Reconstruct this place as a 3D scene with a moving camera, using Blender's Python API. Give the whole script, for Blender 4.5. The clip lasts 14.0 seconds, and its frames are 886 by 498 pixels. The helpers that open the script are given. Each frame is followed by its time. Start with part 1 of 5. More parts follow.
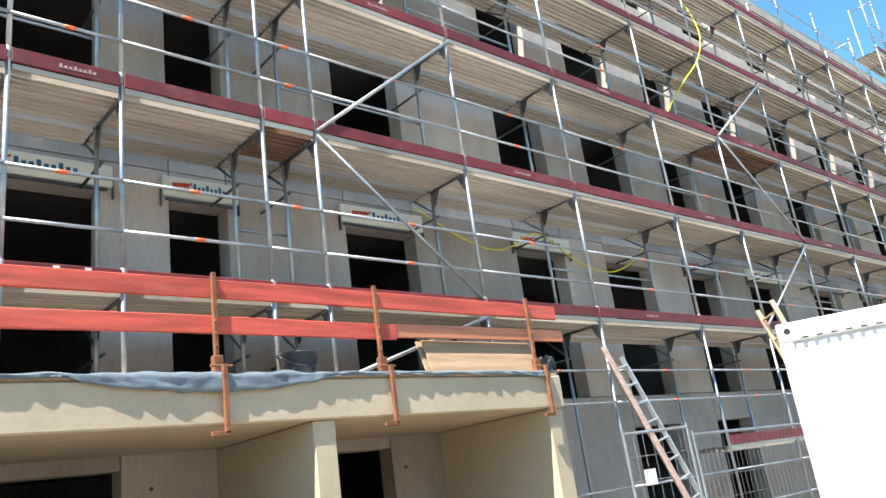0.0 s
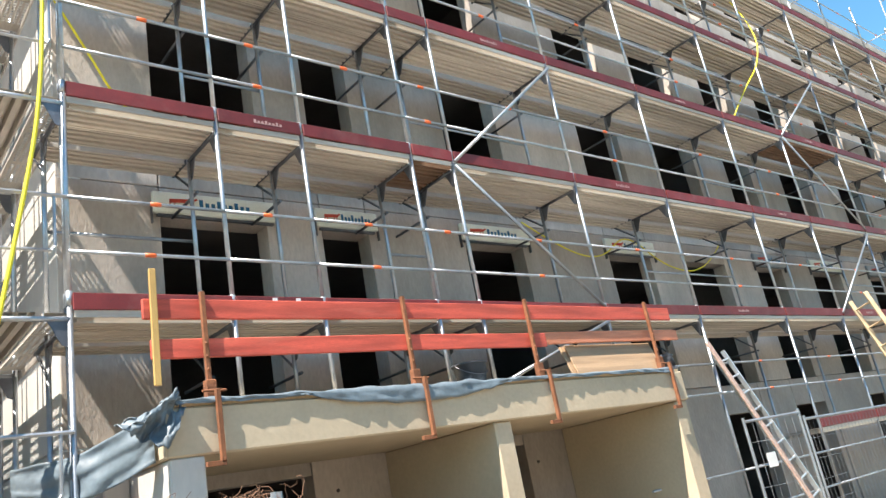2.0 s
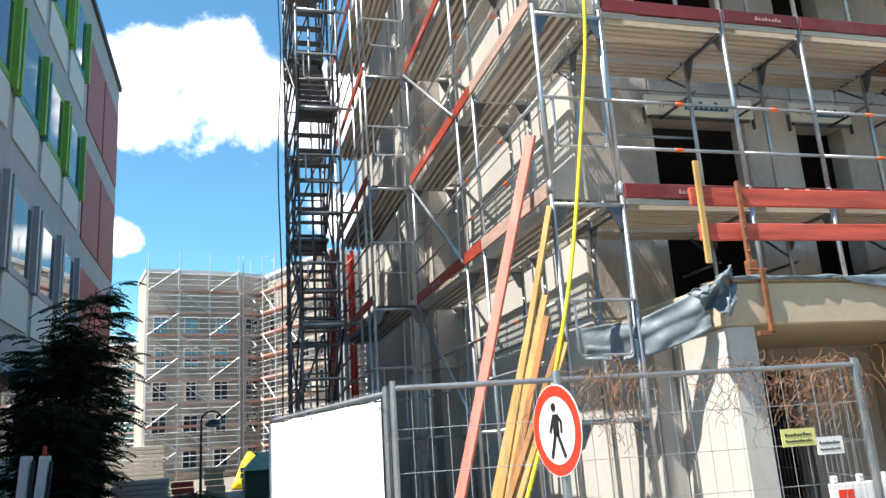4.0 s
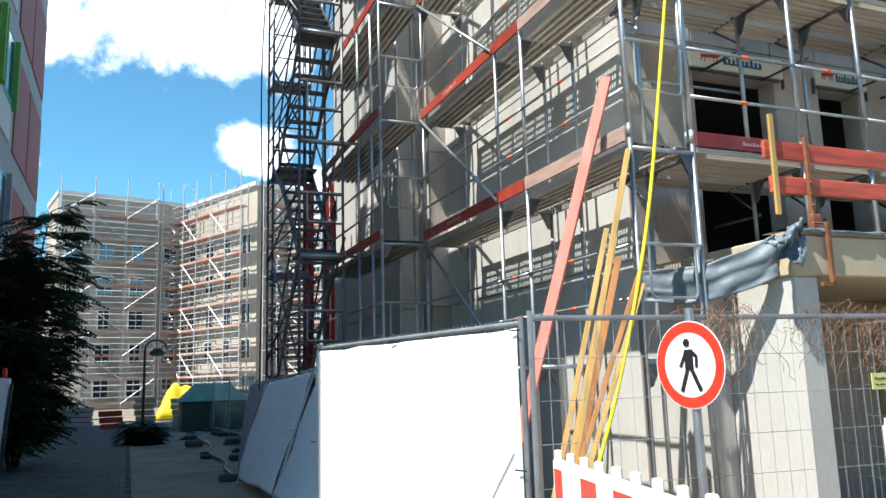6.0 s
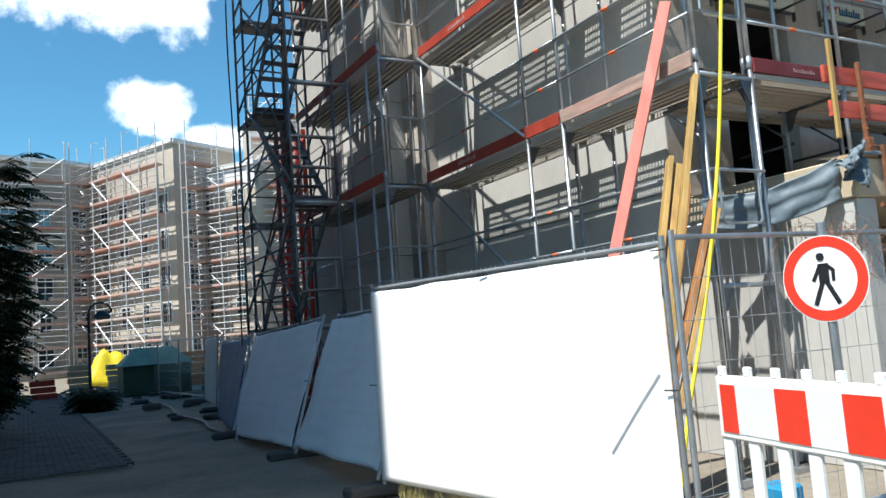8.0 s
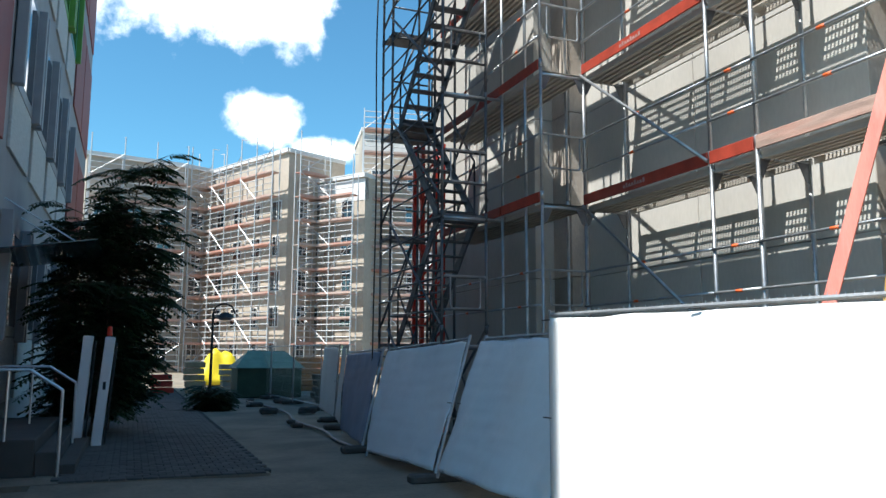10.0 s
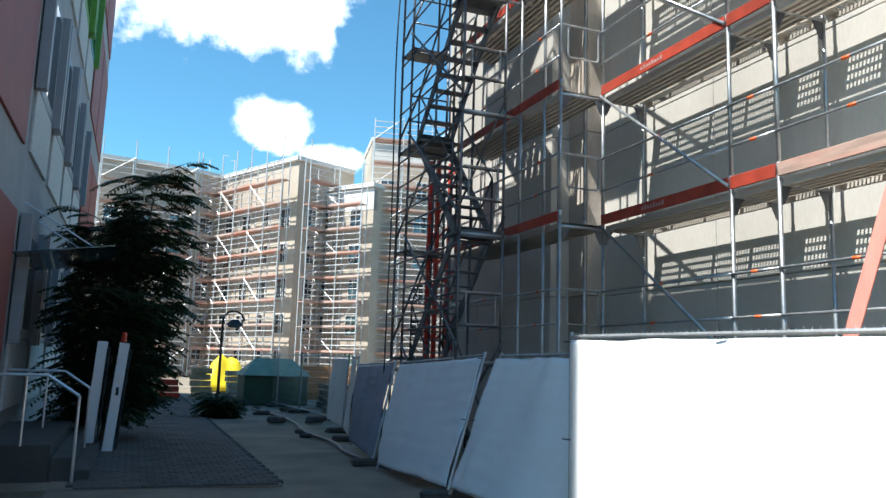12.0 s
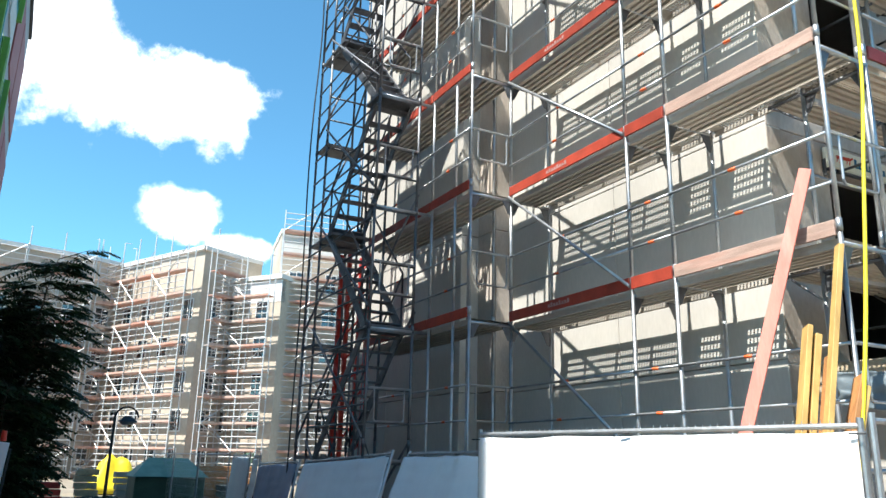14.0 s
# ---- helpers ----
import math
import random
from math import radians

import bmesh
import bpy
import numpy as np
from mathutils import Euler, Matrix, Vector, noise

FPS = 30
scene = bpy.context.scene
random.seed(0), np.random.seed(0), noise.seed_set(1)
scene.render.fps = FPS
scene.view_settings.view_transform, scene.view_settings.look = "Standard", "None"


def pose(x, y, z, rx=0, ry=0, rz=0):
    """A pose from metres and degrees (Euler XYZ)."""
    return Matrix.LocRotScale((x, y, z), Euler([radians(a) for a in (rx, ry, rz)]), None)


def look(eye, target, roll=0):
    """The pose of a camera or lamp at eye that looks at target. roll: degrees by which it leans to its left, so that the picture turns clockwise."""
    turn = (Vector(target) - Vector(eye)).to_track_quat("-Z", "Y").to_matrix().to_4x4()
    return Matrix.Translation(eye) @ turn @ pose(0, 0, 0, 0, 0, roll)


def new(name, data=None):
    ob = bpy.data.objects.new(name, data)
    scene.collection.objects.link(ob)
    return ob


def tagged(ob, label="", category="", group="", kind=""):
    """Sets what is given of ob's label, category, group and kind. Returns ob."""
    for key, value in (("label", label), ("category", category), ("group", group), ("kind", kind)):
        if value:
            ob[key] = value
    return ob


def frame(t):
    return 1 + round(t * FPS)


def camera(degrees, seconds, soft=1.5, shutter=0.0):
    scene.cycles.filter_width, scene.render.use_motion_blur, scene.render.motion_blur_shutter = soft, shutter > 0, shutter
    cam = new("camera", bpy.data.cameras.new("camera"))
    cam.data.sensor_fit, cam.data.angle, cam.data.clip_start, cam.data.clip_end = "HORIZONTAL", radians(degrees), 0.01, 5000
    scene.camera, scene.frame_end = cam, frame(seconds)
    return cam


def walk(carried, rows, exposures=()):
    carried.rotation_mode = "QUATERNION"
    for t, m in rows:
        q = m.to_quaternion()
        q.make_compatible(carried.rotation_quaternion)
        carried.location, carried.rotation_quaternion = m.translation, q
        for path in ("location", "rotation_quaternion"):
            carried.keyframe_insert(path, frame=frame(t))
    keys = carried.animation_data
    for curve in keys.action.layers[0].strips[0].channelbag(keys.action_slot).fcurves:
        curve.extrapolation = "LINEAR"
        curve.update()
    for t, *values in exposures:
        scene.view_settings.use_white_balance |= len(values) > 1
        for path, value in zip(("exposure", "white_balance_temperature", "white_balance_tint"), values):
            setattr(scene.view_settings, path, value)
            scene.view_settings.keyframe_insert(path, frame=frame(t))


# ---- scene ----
cam = camera(59.6, 14.0)
PATH = [
    (0, (0.797, -6.777, 1.714), (2.092, -5.374, 2.311), -8.0),
    (0.5, (0.354, -6.752, 1.758), (1.8, -5.53, 2.403), -9.0),
    (1, (-0.064, -6.646, 1.838), (1.41, -5.454, 2.475), -9.0),
    (1.5, (-0.551, -6.62, 1.817), (0.861, -5.337, 2.417), -9.3),
    (2, (-0.965, -6.562, 1.866), (0.304, -5.139, 2.467), -10.7),
    (2.2, (-1.188, -6.553, 1.853), (-0.03, -5.06, 2.51), -11.0),
    (2.5, (-1.512, -6.508, 1.821), (-0.517, -4.913, 2.504), -11.2),
    (3, (-1.98, -6.403, 1.639), (-1.126, -4.731, 2.326), -9.7),
    (3.3, (-2.214, -6.41, 1.682), (-1.437, -4.676, 2.304), -8.7),
    (3.5, (-2.394, -6.312, 1.725), (-1.675, -4.55, 2.34), -7.6),
    (4, (-2.879, -6.382, 1.686), (-2.354, -4.513, 2.17), -3.8),
    (4.2, (-3.074, -6.357, 1.664), (-2.569, -4.481, 2.136), -2.4),
    (6.3, (-4.494, -5.752, 1.674), (-3.694, -3.947, 1.994), -1.8),
    (6.5, (-4.621, -5.692, 1.684), (-3.782, -3.906, 2.008), -1.9),
    (7, (-4.975, -5.514, 1.622), (-4.075, -3.751, 1.909), -2.6),
    (7.5, (-5.266, -5.226, 1.574), (-4.334, -3.472, 1.804), -3.4),
    (8, (-5.562, -4.971, 1.563), (-4.606, -3.227, 1.771), -4.3),
    (8.5, (-5.815, -4.689, 1.589), (-4.873, -2.938, 1.808), -3.9),
    (9, (-5.983, -4.376, 1.62), (-5.11, -2.597, 1.892), -3.4),
    (9.2, (-6.008, -4.265, 1.629), (-5.189, -2.463, 1.915), -2.5),
    (11.3, (-6.301, -4.184, 1.713), (-5.592, -2.327, 1.935), 1.4),
    (11.5, (-6.299, -4.18, 1.724), (-5.588, -2.327, 1.968), 1.5),
    (12, (-6.327, -4.206, 1.726), (-5.605, -2.364, 2.021), 1.8),
    (12.5, (-6.345, -4.219, 1.726), (-5.62, -2.382, 2.04), 1.8),
    (13, (-6.348, -4.215, 1.722), (-5.6, -2.39, 2.054), 1.8),
    (13.5, (-6.357, -4.212, 1.71), (-5.519, -2.432, 2.069), 1.7),
    (14, (-6.366, -4.245, 1.734), (-5.46, -2.545, 2.272), 1.4),
]
walk(cam, [(t, look(eye, target, roll)) for t, eye, target, roll in PATH],
     [(0.0, 1.63, 6600, 13), (2.5, 1.5, 6900, 13), (4.0, 1.24, 6700, 11), (6.5, 0.93, 6300, 8), (7.5, 0.72, 6200, 8), (9.0, 0.77, 6200, 8), (11.5, 1.08, 6350, 8), (12.5, 1.12, 6350, 8), (14.0, 1.32, 6500, 8)])

# ---- world, sun ----
SUN = Vector((0.471, 0.141, -0.871)).normalized()      # the way the sunlight travels
sun_data = bpy.data.lights.new("sun", "SUN")
sun_data.energy, sun_data.angle, sun_data.color = 5.0, radians(0.53), (1.0, 0.96, 0.89)
sun_ob = new("sun", sun_data)
sun_ob.matrix_basis = Matrix.Translation((-20, -6, 40)) @ SUN.to_track_quat("-Z", "Y").to_matrix().to_4x4()


def make_world():
    w = bpy.data.worlds.new("sky")
    scene.world = w
    w.use_nodes = True
    nt = w.node_tree
    nt.nodes.clear()
    N, L = nt.nodes.new, nt.links.new
    sky = N("ShaderNodeTexSky")
    sky.sky_type, sky.sun_disc = "NISHITA", False
    sky.sun_elevation = math.asin(-SUN.z)
    sky.sun_rotation = math.atan2(-SUN.x, -SUN.y)
    sky.air_density, sky.dust_density, sky.ozone_density = 1.0, 0.0, 0.8
    co = N("ShaderNodeTexCoord")
    n1 = N("ShaderNodeTexNoise")
    n1.inputs["Scale"].default_value, n1.inputs["Detail"].default_value, n1.inputs["Roughness"].default_value = 9.0, 9.0, 0.6
    L(co.outputs["Generated"], n1.inputs["Vector"])
    # cumulus clouds: centres as bearing and height in degrees, with their half widths
    total = None
    for bear, up, wide, tall in ((1, 25.5, 8.6, 4.8), (8, 24.5, 6.0, 3.9), (-6, 25, 6, 4.5), (8.4, 16.6, 2.9, 2.2), (12.4, 14.6, 2.4, 1.3), (-16, 17, 5, 6), (-8, 15.4, 2, 1.4),
                                 (200, 20, 10, 4)):
        b, u = radians(bear), radians(up)
        d = Vector((math.sin(b) * math.cos(u), math.cos(b) * math.cos(u), math.sin(u)))
        side = Vector((math.cos(b), -math.sin(b), 0))
        high = side.cross(d)
        parts = []
        for axis, size in ((side, wide), (high, tall)):
            dot = N("ShaderNodeVectorMath")
            dot.operation = "DOT_PRODUCT"
            dot.inputs[1].default_value = axis / math.sin(radians(size))
            L(co.outputs["Generated"], dot.inputs[0])
            off = N("ShaderNodeMath")
            off.operation = "MULTIPLY"
            L(dot.outputs["Value"], off.inputs[0])
            L(dot.outputs["Value"], off.inputs[1])
            parts.append(off)
        front = N("ShaderNodeVectorMath")
        front.operation = "DOT_PRODUCT"
        front.inputs[1].default_value = d
        L(co.outputs["Generated"], front.inputs[0])
        s = N("ShaderNodeMath")
        s.operation = "ADD"
        L(parts[0].outputs[0], s.inputs[0])
        L(parts[1].outputs[0], s.inputs[1])
        inv = N("ShaderNodeMath")
        inv.operation = "SUBTRACT"
        inv.inputs[0].default_value = 1.0
        L(s.outputs[0], inv.inputs[1])
        gate = N("ShaderNodeMath")
        gate.operation = "GREATER_THAN"
        gate.inputs[1].default_value = 0.5
        L(front.outputs["Value"], gate.inputs[0])
        sel = N("ShaderNodeMix")
        sel.inputs["A"].default_value = -9.0
        L(gate.outputs[0], sel.inputs["Factor"])
        L(inv.outputs[0], sel.inputs["B"])
        if total is None:
            total = sel.outputs["Result"]
        else:
            mx = N("ShaderNodeMath")
            mx.operation = "SMOOTH_MAX"
            mx.inputs[2].default_value = 0.3
            L(total, mx.inputs[0])
            L(sel.outputs["Result"], mx.inputs[1])
            total = mx.outputs[0]
    puff = N("ShaderNodeMath")
    puff.operation = "MULTIPLY_ADD"
    puff.inputs[1].default_value, puff.inputs[2].default_value = 4.4, -2.3
    L(n1.outputs["Fac"], puff.inputs[0])
    add = N("ShaderNodeMath")
    add.operation = "ADD"
    L(total, add.inputs[0])
    L(puff.outputs[0], add.inputs[1])
    ramp = N("ShaderNodeMapRange")
    ramp.interpolation_type = "SMOOTHSTEP"
    ramp.inputs["From Min"].default_value, ramp.inputs["From Max"].default_value = -0.05, 0.85
    L(add.outputs[0], ramp.inputs["Value"])
    n2 = N("ShaderNodeTexNoise")
    n2.inputs["Scale"].default_value, n2.inputs["Detail"].default_value = 6.0, 4.0
    L(co.outputs["Generated"], n2.inputs["Vector"])
    tone = N("ShaderNodeValToRGB")
    tone.color_ramp.elements[0].position, tone.color_ramp.elements[0].color = 0.3, (11.0, 11.8, 12.8, 1)
    tone.color_ramp.elements[1].position, tone.color_ramp.elements[1].color = 0.6, (18.0, 18.2, 18.5, 1)
    L(n2.outputs["Fac"], tone.inputs["Fac"])
    mixc = N("ShaderNodeMix")
    mixc.data_type = "RGBA"
    L(ramp.outputs["Result"], mixc.inputs["Factor"])
    # clear, deep summer blue
    hue = N("ShaderNodeMix")
    hue.data_type, hue.blend_type = "RGBA", "MULTIPLY"
    hue.inputs["Factor"].default_value = 1.0
    hue.inputs["B"].default_value = (0.60, 1.09, 1.17, 1)
    L(sky.outputs["Color"], hue.inputs["A"])
    L(hue.outputs["Result"], mixc.inputs["A"])
    L(tone.outputs["Color"], mixc.inputs["B"])
    bg = N("ShaderNodeBackground")
    bg.inputs["Strength"].default_value = 0.085
    L(mixc.outputs["Result"], bg.inputs["Color"])
    out = N("ShaderNodeOutputWorld")
    L(bg.outputs[0], out.inputs["Surface"])


make_world()


# ---- materials ----
def material(name, color, rough=0.7, metal=0.0, var=0.25, scale=3.0, fine=40.0, bump=0.15, tint=None, stain=0.0, stain_color=(0.1, 0.09, 0.08), per_piece=0.0, streak=False, translucent=0.0):
    m = bpy.data.materials.new(name)
    m.use_nodes = True
    nt = m.node_tree
    N, L = nt.nodes.new, nt.links.new
    b = nt.nodes["Principled BSDF"]
    co = N("ShaderNodeTexCoord")
    geo = N("ShaderNodeNewGeometry")
    src = geo.outputs["Position"]
    if streak:
        mp = N("ShaderNodeMapping")
        mp.inputs["Scale"].default_value = streak if isinstance(streak, tuple) else (1, 1, 0.12)
        L(src, mp.inputs["Vector"])
        src = mp.outputs[0]
    big = N("ShaderNodeTexNoise")
    big.inputs["Scale"].default_value, big.inputs["Detail"].default_value = scale, 6.0
    L(src, big.inputs["Vector"])
    small = N("ShaderNodeTexNoise")
    small.inputs["Scale"].default_value, small.inputs["Detail"].default_value = fine, 4.0
    L(src, small.inputs["Vector"])
    c2 = tint or tuple(c * (1 - var) for c in color)
    ramp = N("ShaderNodeValToRGB")
    ramp.color_ramp.elements[0].position, ramp.color_ramp.elements[1].position = 0.35, 0.65
    ramp.color_ramp.elements[0].color, ramp.color_ramp.elements[1].color = (*c2, 1), (*color, 1)
    L(big.outputs["Fac"], ramp.inputs["Fac"])
    mixf = N("ShaderNodeMix")
    mixf.data_type, mixf.blend_type = "RGBA", "MULTIPLY"
    mixf.inputs["Factor"].default_value = 1.0
    fr = N("ShaderNodeMapRange")
    fr.inputs["From Min"].default_value, fr.inputs["From Max"].default_value = 0.25, 0.75
    fr.inputs["To Min"].default_value, fr.inputs["To Max"].default_value = 1 - var * 0.7, 1.0
    L(small.outputs["Fac"], fr.inputs["Value"])
    L(ramp.outputs["Color"], mixf.inputs["A"])
    L(fr.outputs["Result"], mixf.inputs["B"])
    col = mixf.outputs["Result"]
    if stain > 0:
        sn = N("ShaderNodeTexNoise")
        sn.inputs["Scale"].default_value, sn.inputs["Detail"].default_value, sn.inputs["Roughness"].default_value = scale * 0.45, 8.0, 0.65
        L(src, sn.inputs["Vector"])
        sr = N("ShaderNodeMapRange")
        sr.inputs["From Min"].default_value, sr.inputs["From Max"].default_value, sr.inputs["To Max"].default_value = 0.53, 0.72, stain
        L(sn.outputs["Fac"], sr.inputs["Value"])
        ms = N("ShaderNodeMix")
        ms.data_type = "RGBA"
        ms.inputs["B"].default_value = (*stain_color, 1)
        L(sr.outputs["Result"], ms.inputs["Factor"])
        L(col, ms.inputs["A"])
        col = ms.outputs["Result"]
    if per_piece > 0:
        oi = N("ShaderNodeObjectInfo")
        pr = N("ShaderNodeMapRange")
        pr.inputs["To Min"].default_value, pr.inputs["To Max"].default_value = 1 - per_piece, 1 + per_piece * 0.4
        L(oi.outputs["Random"], pr.inputs["Value"])
        mo = N("ShaderNodeMix")
        mo.data_type, mo.blend_type = "RGBA", "MULTIPLY"
        mo.inputs["Factor"].default_value = 1.0
        L(col, mo.inputs["A"])
        L(pr.outputs["Result"], mo.inputs["B"])
        col = mo.outputs["Result"]
    L(col, b.inputs["Base Color"])
    b.inputs["Metallic"].default_value = metal
    rr = N("ShaderNodeMapRange")
    rr.inputs["To Min"].default_value, rr.inputs["To Max"].default_value = max(rough - 0.12, 0.02), min(rough + 0.12, 1)
    L(small.outputs["Fac"], rr.inputs["Value"])
    L(rr.outputs["Result"], b.inputs["Roughness"])
    if bump > 0:
        bp = N("ShaderNodeBump")
        bp.inputs["Strength"].default_value, bp.inputs["Distance"].default_value = bump, 0.02
        L(small.outputs["Fac"], bp.inputs["Height"])
        L(bp.outputs[0], b.inputs["Normal"])
    if translucent > 0:
        tr = N("ShaderNodeBsdfTranslucent")
        L(col, tr.inputs["Color"])
        mix = N("ShaderNodeMixShader")
        mix.inputs[0].default_value = translucent
        L(b.outputs[0], mix.inputs[1])
        L(tr.outputs[0], mix.inputs[2])
        L(mix.outputs[0], nt.nodes["Material Output"].inputs["Surface"])
    return m


CONCRETE = material("raw concrete", (0.55, 0.485, 0.425), 0.85, 0, 0.25, 1.4, 26, 0.35, stain=0.6, stain_color=(0.31, 0.25, 0.195), per_piece=0.3, streak=(1, 1, 0.45))
CONCRETE_B = material("grey precast concrete", (0.55, 0.53, 0.49), 0.85, 0, 0.16, 0.7, 25, 0.12, stain=0.3, stain_color=(0.28, 0.26, 0.24), per_piece=0.08, streak=(1, 1, 0.3))
# Warm bounced light is put into this concrete's base colour.
PORTICO = material("cast concrete with warm bounce in its colour", (0.55, 0.45, 0.315), 0.8, 0, 0.16, 0.8, 22, 0.12, stain=0.35, stain_color=(0.36, 0.29, 0.2))
# Far darker than bare concrete: the dark of unlit rooms is in the colour.
INNER = material("bare concrete darkened for unlit hollows", (0.11, 0.10, 0.095), 0.9, 0, 0.3, 1.0, 15, 0.1)
STEEL = material("galvanised steel tube", (0.52, 0.55, 0.58), 0.42, 0.75, 0.25, 6, 60, 0.05, stain=0.25, stain_color=(0.3, 0.3, 0.3), per_piece=0.25)
# Darker copy of STEEL, with the shade on tower and transoms coloured in.
STEEL_DARK = material("shade-toned galvanised steel", (0.2, 0.21, 0.23), 0.5, 0.7, 0.3, 6, 60, 0.05, per_piece=0.2)
DECK = material("galvanised deck with dust", (0.72, 0.66, 0.57), 0.6, 0.15, 0.3, 2.0, 50, 0.08, stain=0.45, stain_color=(0.33, 0.28, 0.22), per_piece=0.25, streak=(0.2, 1, 1))
DECK_B = material("galvanised deck plate", (0.66, 0.61, 0.54), 0.6, 0.15, 0.3, 2.0, 50, 0.08, stain=0.4, stain_color=(0.33, 0.28, 0.22), per_piece=0.2, streak=(1, 0.2, 1))
DECK_WOOD = material("brown plywood deck", (0.22, 0.13, 0.08), 0.8, 0, 0.3, 3, 40, 0.1)
# Red dulled in the colour for the shadowed front; TOE_B is the brighter copy.
TOE = material("dark red toe board with shadow in its colour", (0.22, 0.025, 0.025), 0.6, 0, 0.3, 4, 50, 0.12, stain=0.5, stain_color=(0.22, 0.1, 0.09), per_piece=0.3)
TOE_B = material("red lacquered toe board", (0.47, 0.06, 0.03), 0.55, 0, 0.3, 4, 50, 0.12, stain=0.3, stain_color=(0.3, 0.08, 0.06), per_piece=0.2)
WOOD_RAW = material("weathered pink board", (0.55, 0.38, 0.31), 0.75, 0, 0.35, 3, 60, 0.2, streak=(6, 0.6, 6), stain=0.4, stain_color=(0.45, 0.15, 0.1))
ORANGE = material("orange marking tape", (0.85, 0.16, 0.04), 0.5, 0, 0.15, 20, 80, 0.0)
BEAM = material("red painted timber", (0.74, 0.115, 0.07), 0.65, 0, 0.4, 3, 40, 0.2, streak=(0.5, 5, 5), stain=0.35, stain_color=(0.66, 0.24, 0.16), per_piece=0.15)
BEAM_LIGHT = material("faded orange timber", (0.72, 0.26, 0.14), 0.65, 0, 0.3, 3, 40, 0.2, streak=(0.5, 5, 5))
PLANK_PINK = material("salmon painted plank", (0.80, 0.26, 0.20), 0.7, 0, 0.25, 3, 40, 0.15, streak=(4, 4, 0.4), stain=0.5, stain_color=(0.75, 0.42, 0.36))
RUST = material("rusty steel clamp", (0.33, 0.13, 0.06), 0.85, 0.2, 0.4, 8, 60, 0.3)
YELLOW = material("yellow shuttering timber", (0.64, 0.40, 0.13), 0.6, 0, 0.3, 3, 40, 0.12, streak=(4, 4, 0.4))
YELLOW_HOSE = material("yellow plastic hose", (0.85, 0.72, 0.03), 0.45, 0, 0.12, 5, 50, 0.0)
BROWN_WOOD = material("brown timber", (0.50, 0.23, 0.08), 0.7, 0, 0.35, 3, 40, 0.15, streak=(4, 4, 0.4))
PLY = material("plywood sheet", (0.44, 0.29, 0.17), 0.7, 0, 0.3, 2.5, 40, 0.1, streak=(0.5, 3, 8), stain=0.3, stain_color=(0.3, 0.2, 0.12))
TARP = material("blue grey tarpaulin", (0.16, 0.205, 0.235), 0.5, 0, 0.3, 3, 20, 0.15)
BUCKET = material("black mortar bucket", (0.045, 0.05, 0.06), 0.5, 0, 0.3, 6, 40, 0.1, stain=0.8, stain_color=(0.3, 0.32, 0.34))
BOXM = material("pale shutter box board", (0.80, 0.83, 0.74), 0.75, 0, 0.15, 2.5, 40, 0.08, stain=0.25, stain_color=(0.4, 0.38, 0.32))
BOX_GREY = material("grey shutter box board", (0.35, 0.38, 0.41), 0.75, 0, 0.15, 2.5, 40, 0.08)
PRINT_BLUE = material("blue print", (0.01, 0.13, 0.26), 0.6, 0, 0.1, 5, 50, 0.0)
PRINT_RED = material("red print", (0.55, 0.06, 0.03), 0.6, 0, 0.1, 5, 50, 0.0)
PRINT_PALE = material("pale stencil paint", (0.5, 0.3, 0.28), 0.7, 0, 0.3, 9, 50, 0.0)
PRINT_WHITE = material("white paint mark", (0.8, 0.78, 0.75), 0.7, 0, 0.1, 9, 50, 0.0)
SHEET = material("white hoarding sheet", (0.86, 0.86, 0.86), 0.6, 0, 0.03, 1.2, 12, 0.0)
# White sheet for shaded panels; the bluish cast of shade is in its colour.
SHEET_B = material("white fence sheet with bluish shade tint", (0.84, 0.87, 0.90), 0.5, 0, 0.06, 1.2, 10, 0.1, translucent=0.12)
SHEET_PRINT = material("blue printed fence banner", (0.16, 0.25, 0.40), 0.55, 0, 0.2, 2, 10, 0.1)
WHITE_PLASTIC = material("white barrier plastic", (0.80, 0.80, 0.78), 0.5, 0, 0.08, 4, 40, 0.04)
RED_FILM = material("red reflective film", (0.75, 0.045, 0.02), 0.4, 0, 0.08, 8, 90, 0.0)
WHITE_FILM = material("white reflective film", (0.74, 0.76, 0.78), 0.4, 0, 0.05, 8, 90, 0.0)
SIGN_WHITE = material("white sign face", (0.82, 0.83, 0.83), 0.35, 0, 0.03, 4, 50, 0.0)
SIGN_BLACK = material("black sign print", (0.015, 0.016, 0.02), 0.4, 0, 0.1, 4, 50, 0.0)
CONTAINER = material("white container paint", (0.84, 0.85, 0.85), 0.45, 0, 0.05, 1.5, 30, 0.03)
ALU = material("bare aluminium", (0.72, 0.73, 0.74), 0.35, 0.8, 0.15, 8, 60, 0.03)
LADDER_WOOD = material("wooden ladder", (0.62, 0.45, 0.27), 0.7, 0, 0.3, 4, 40, 0.1)
DIRT = material("sandy trodden ground", (0.30, 0.255, 0.195), 0.95, 0, 0.4, 0.8, 14, 0.5, stain=0.4, stain_color=(0.18, 0.15, 0.12))
PAVER = material("grey concrete paver", (0.105, 0.10, 0.095), 0.9, 0, 0.25, 2, 30, 0.25, per_piece=0.3, stain=0.3, stain_color=(0.09, 0.08, 0.07))
RED_CLAD = material("dark red cladding", (0.30, 0.055, 0.045), 0.6, 0, 0.15, 2, 60, 0.05)
RENDER_WHITE = material("pale facade render", (0.36, 0.36, 0.38), 0.8, 0, 0.1, 1.5, 40, 0.06)
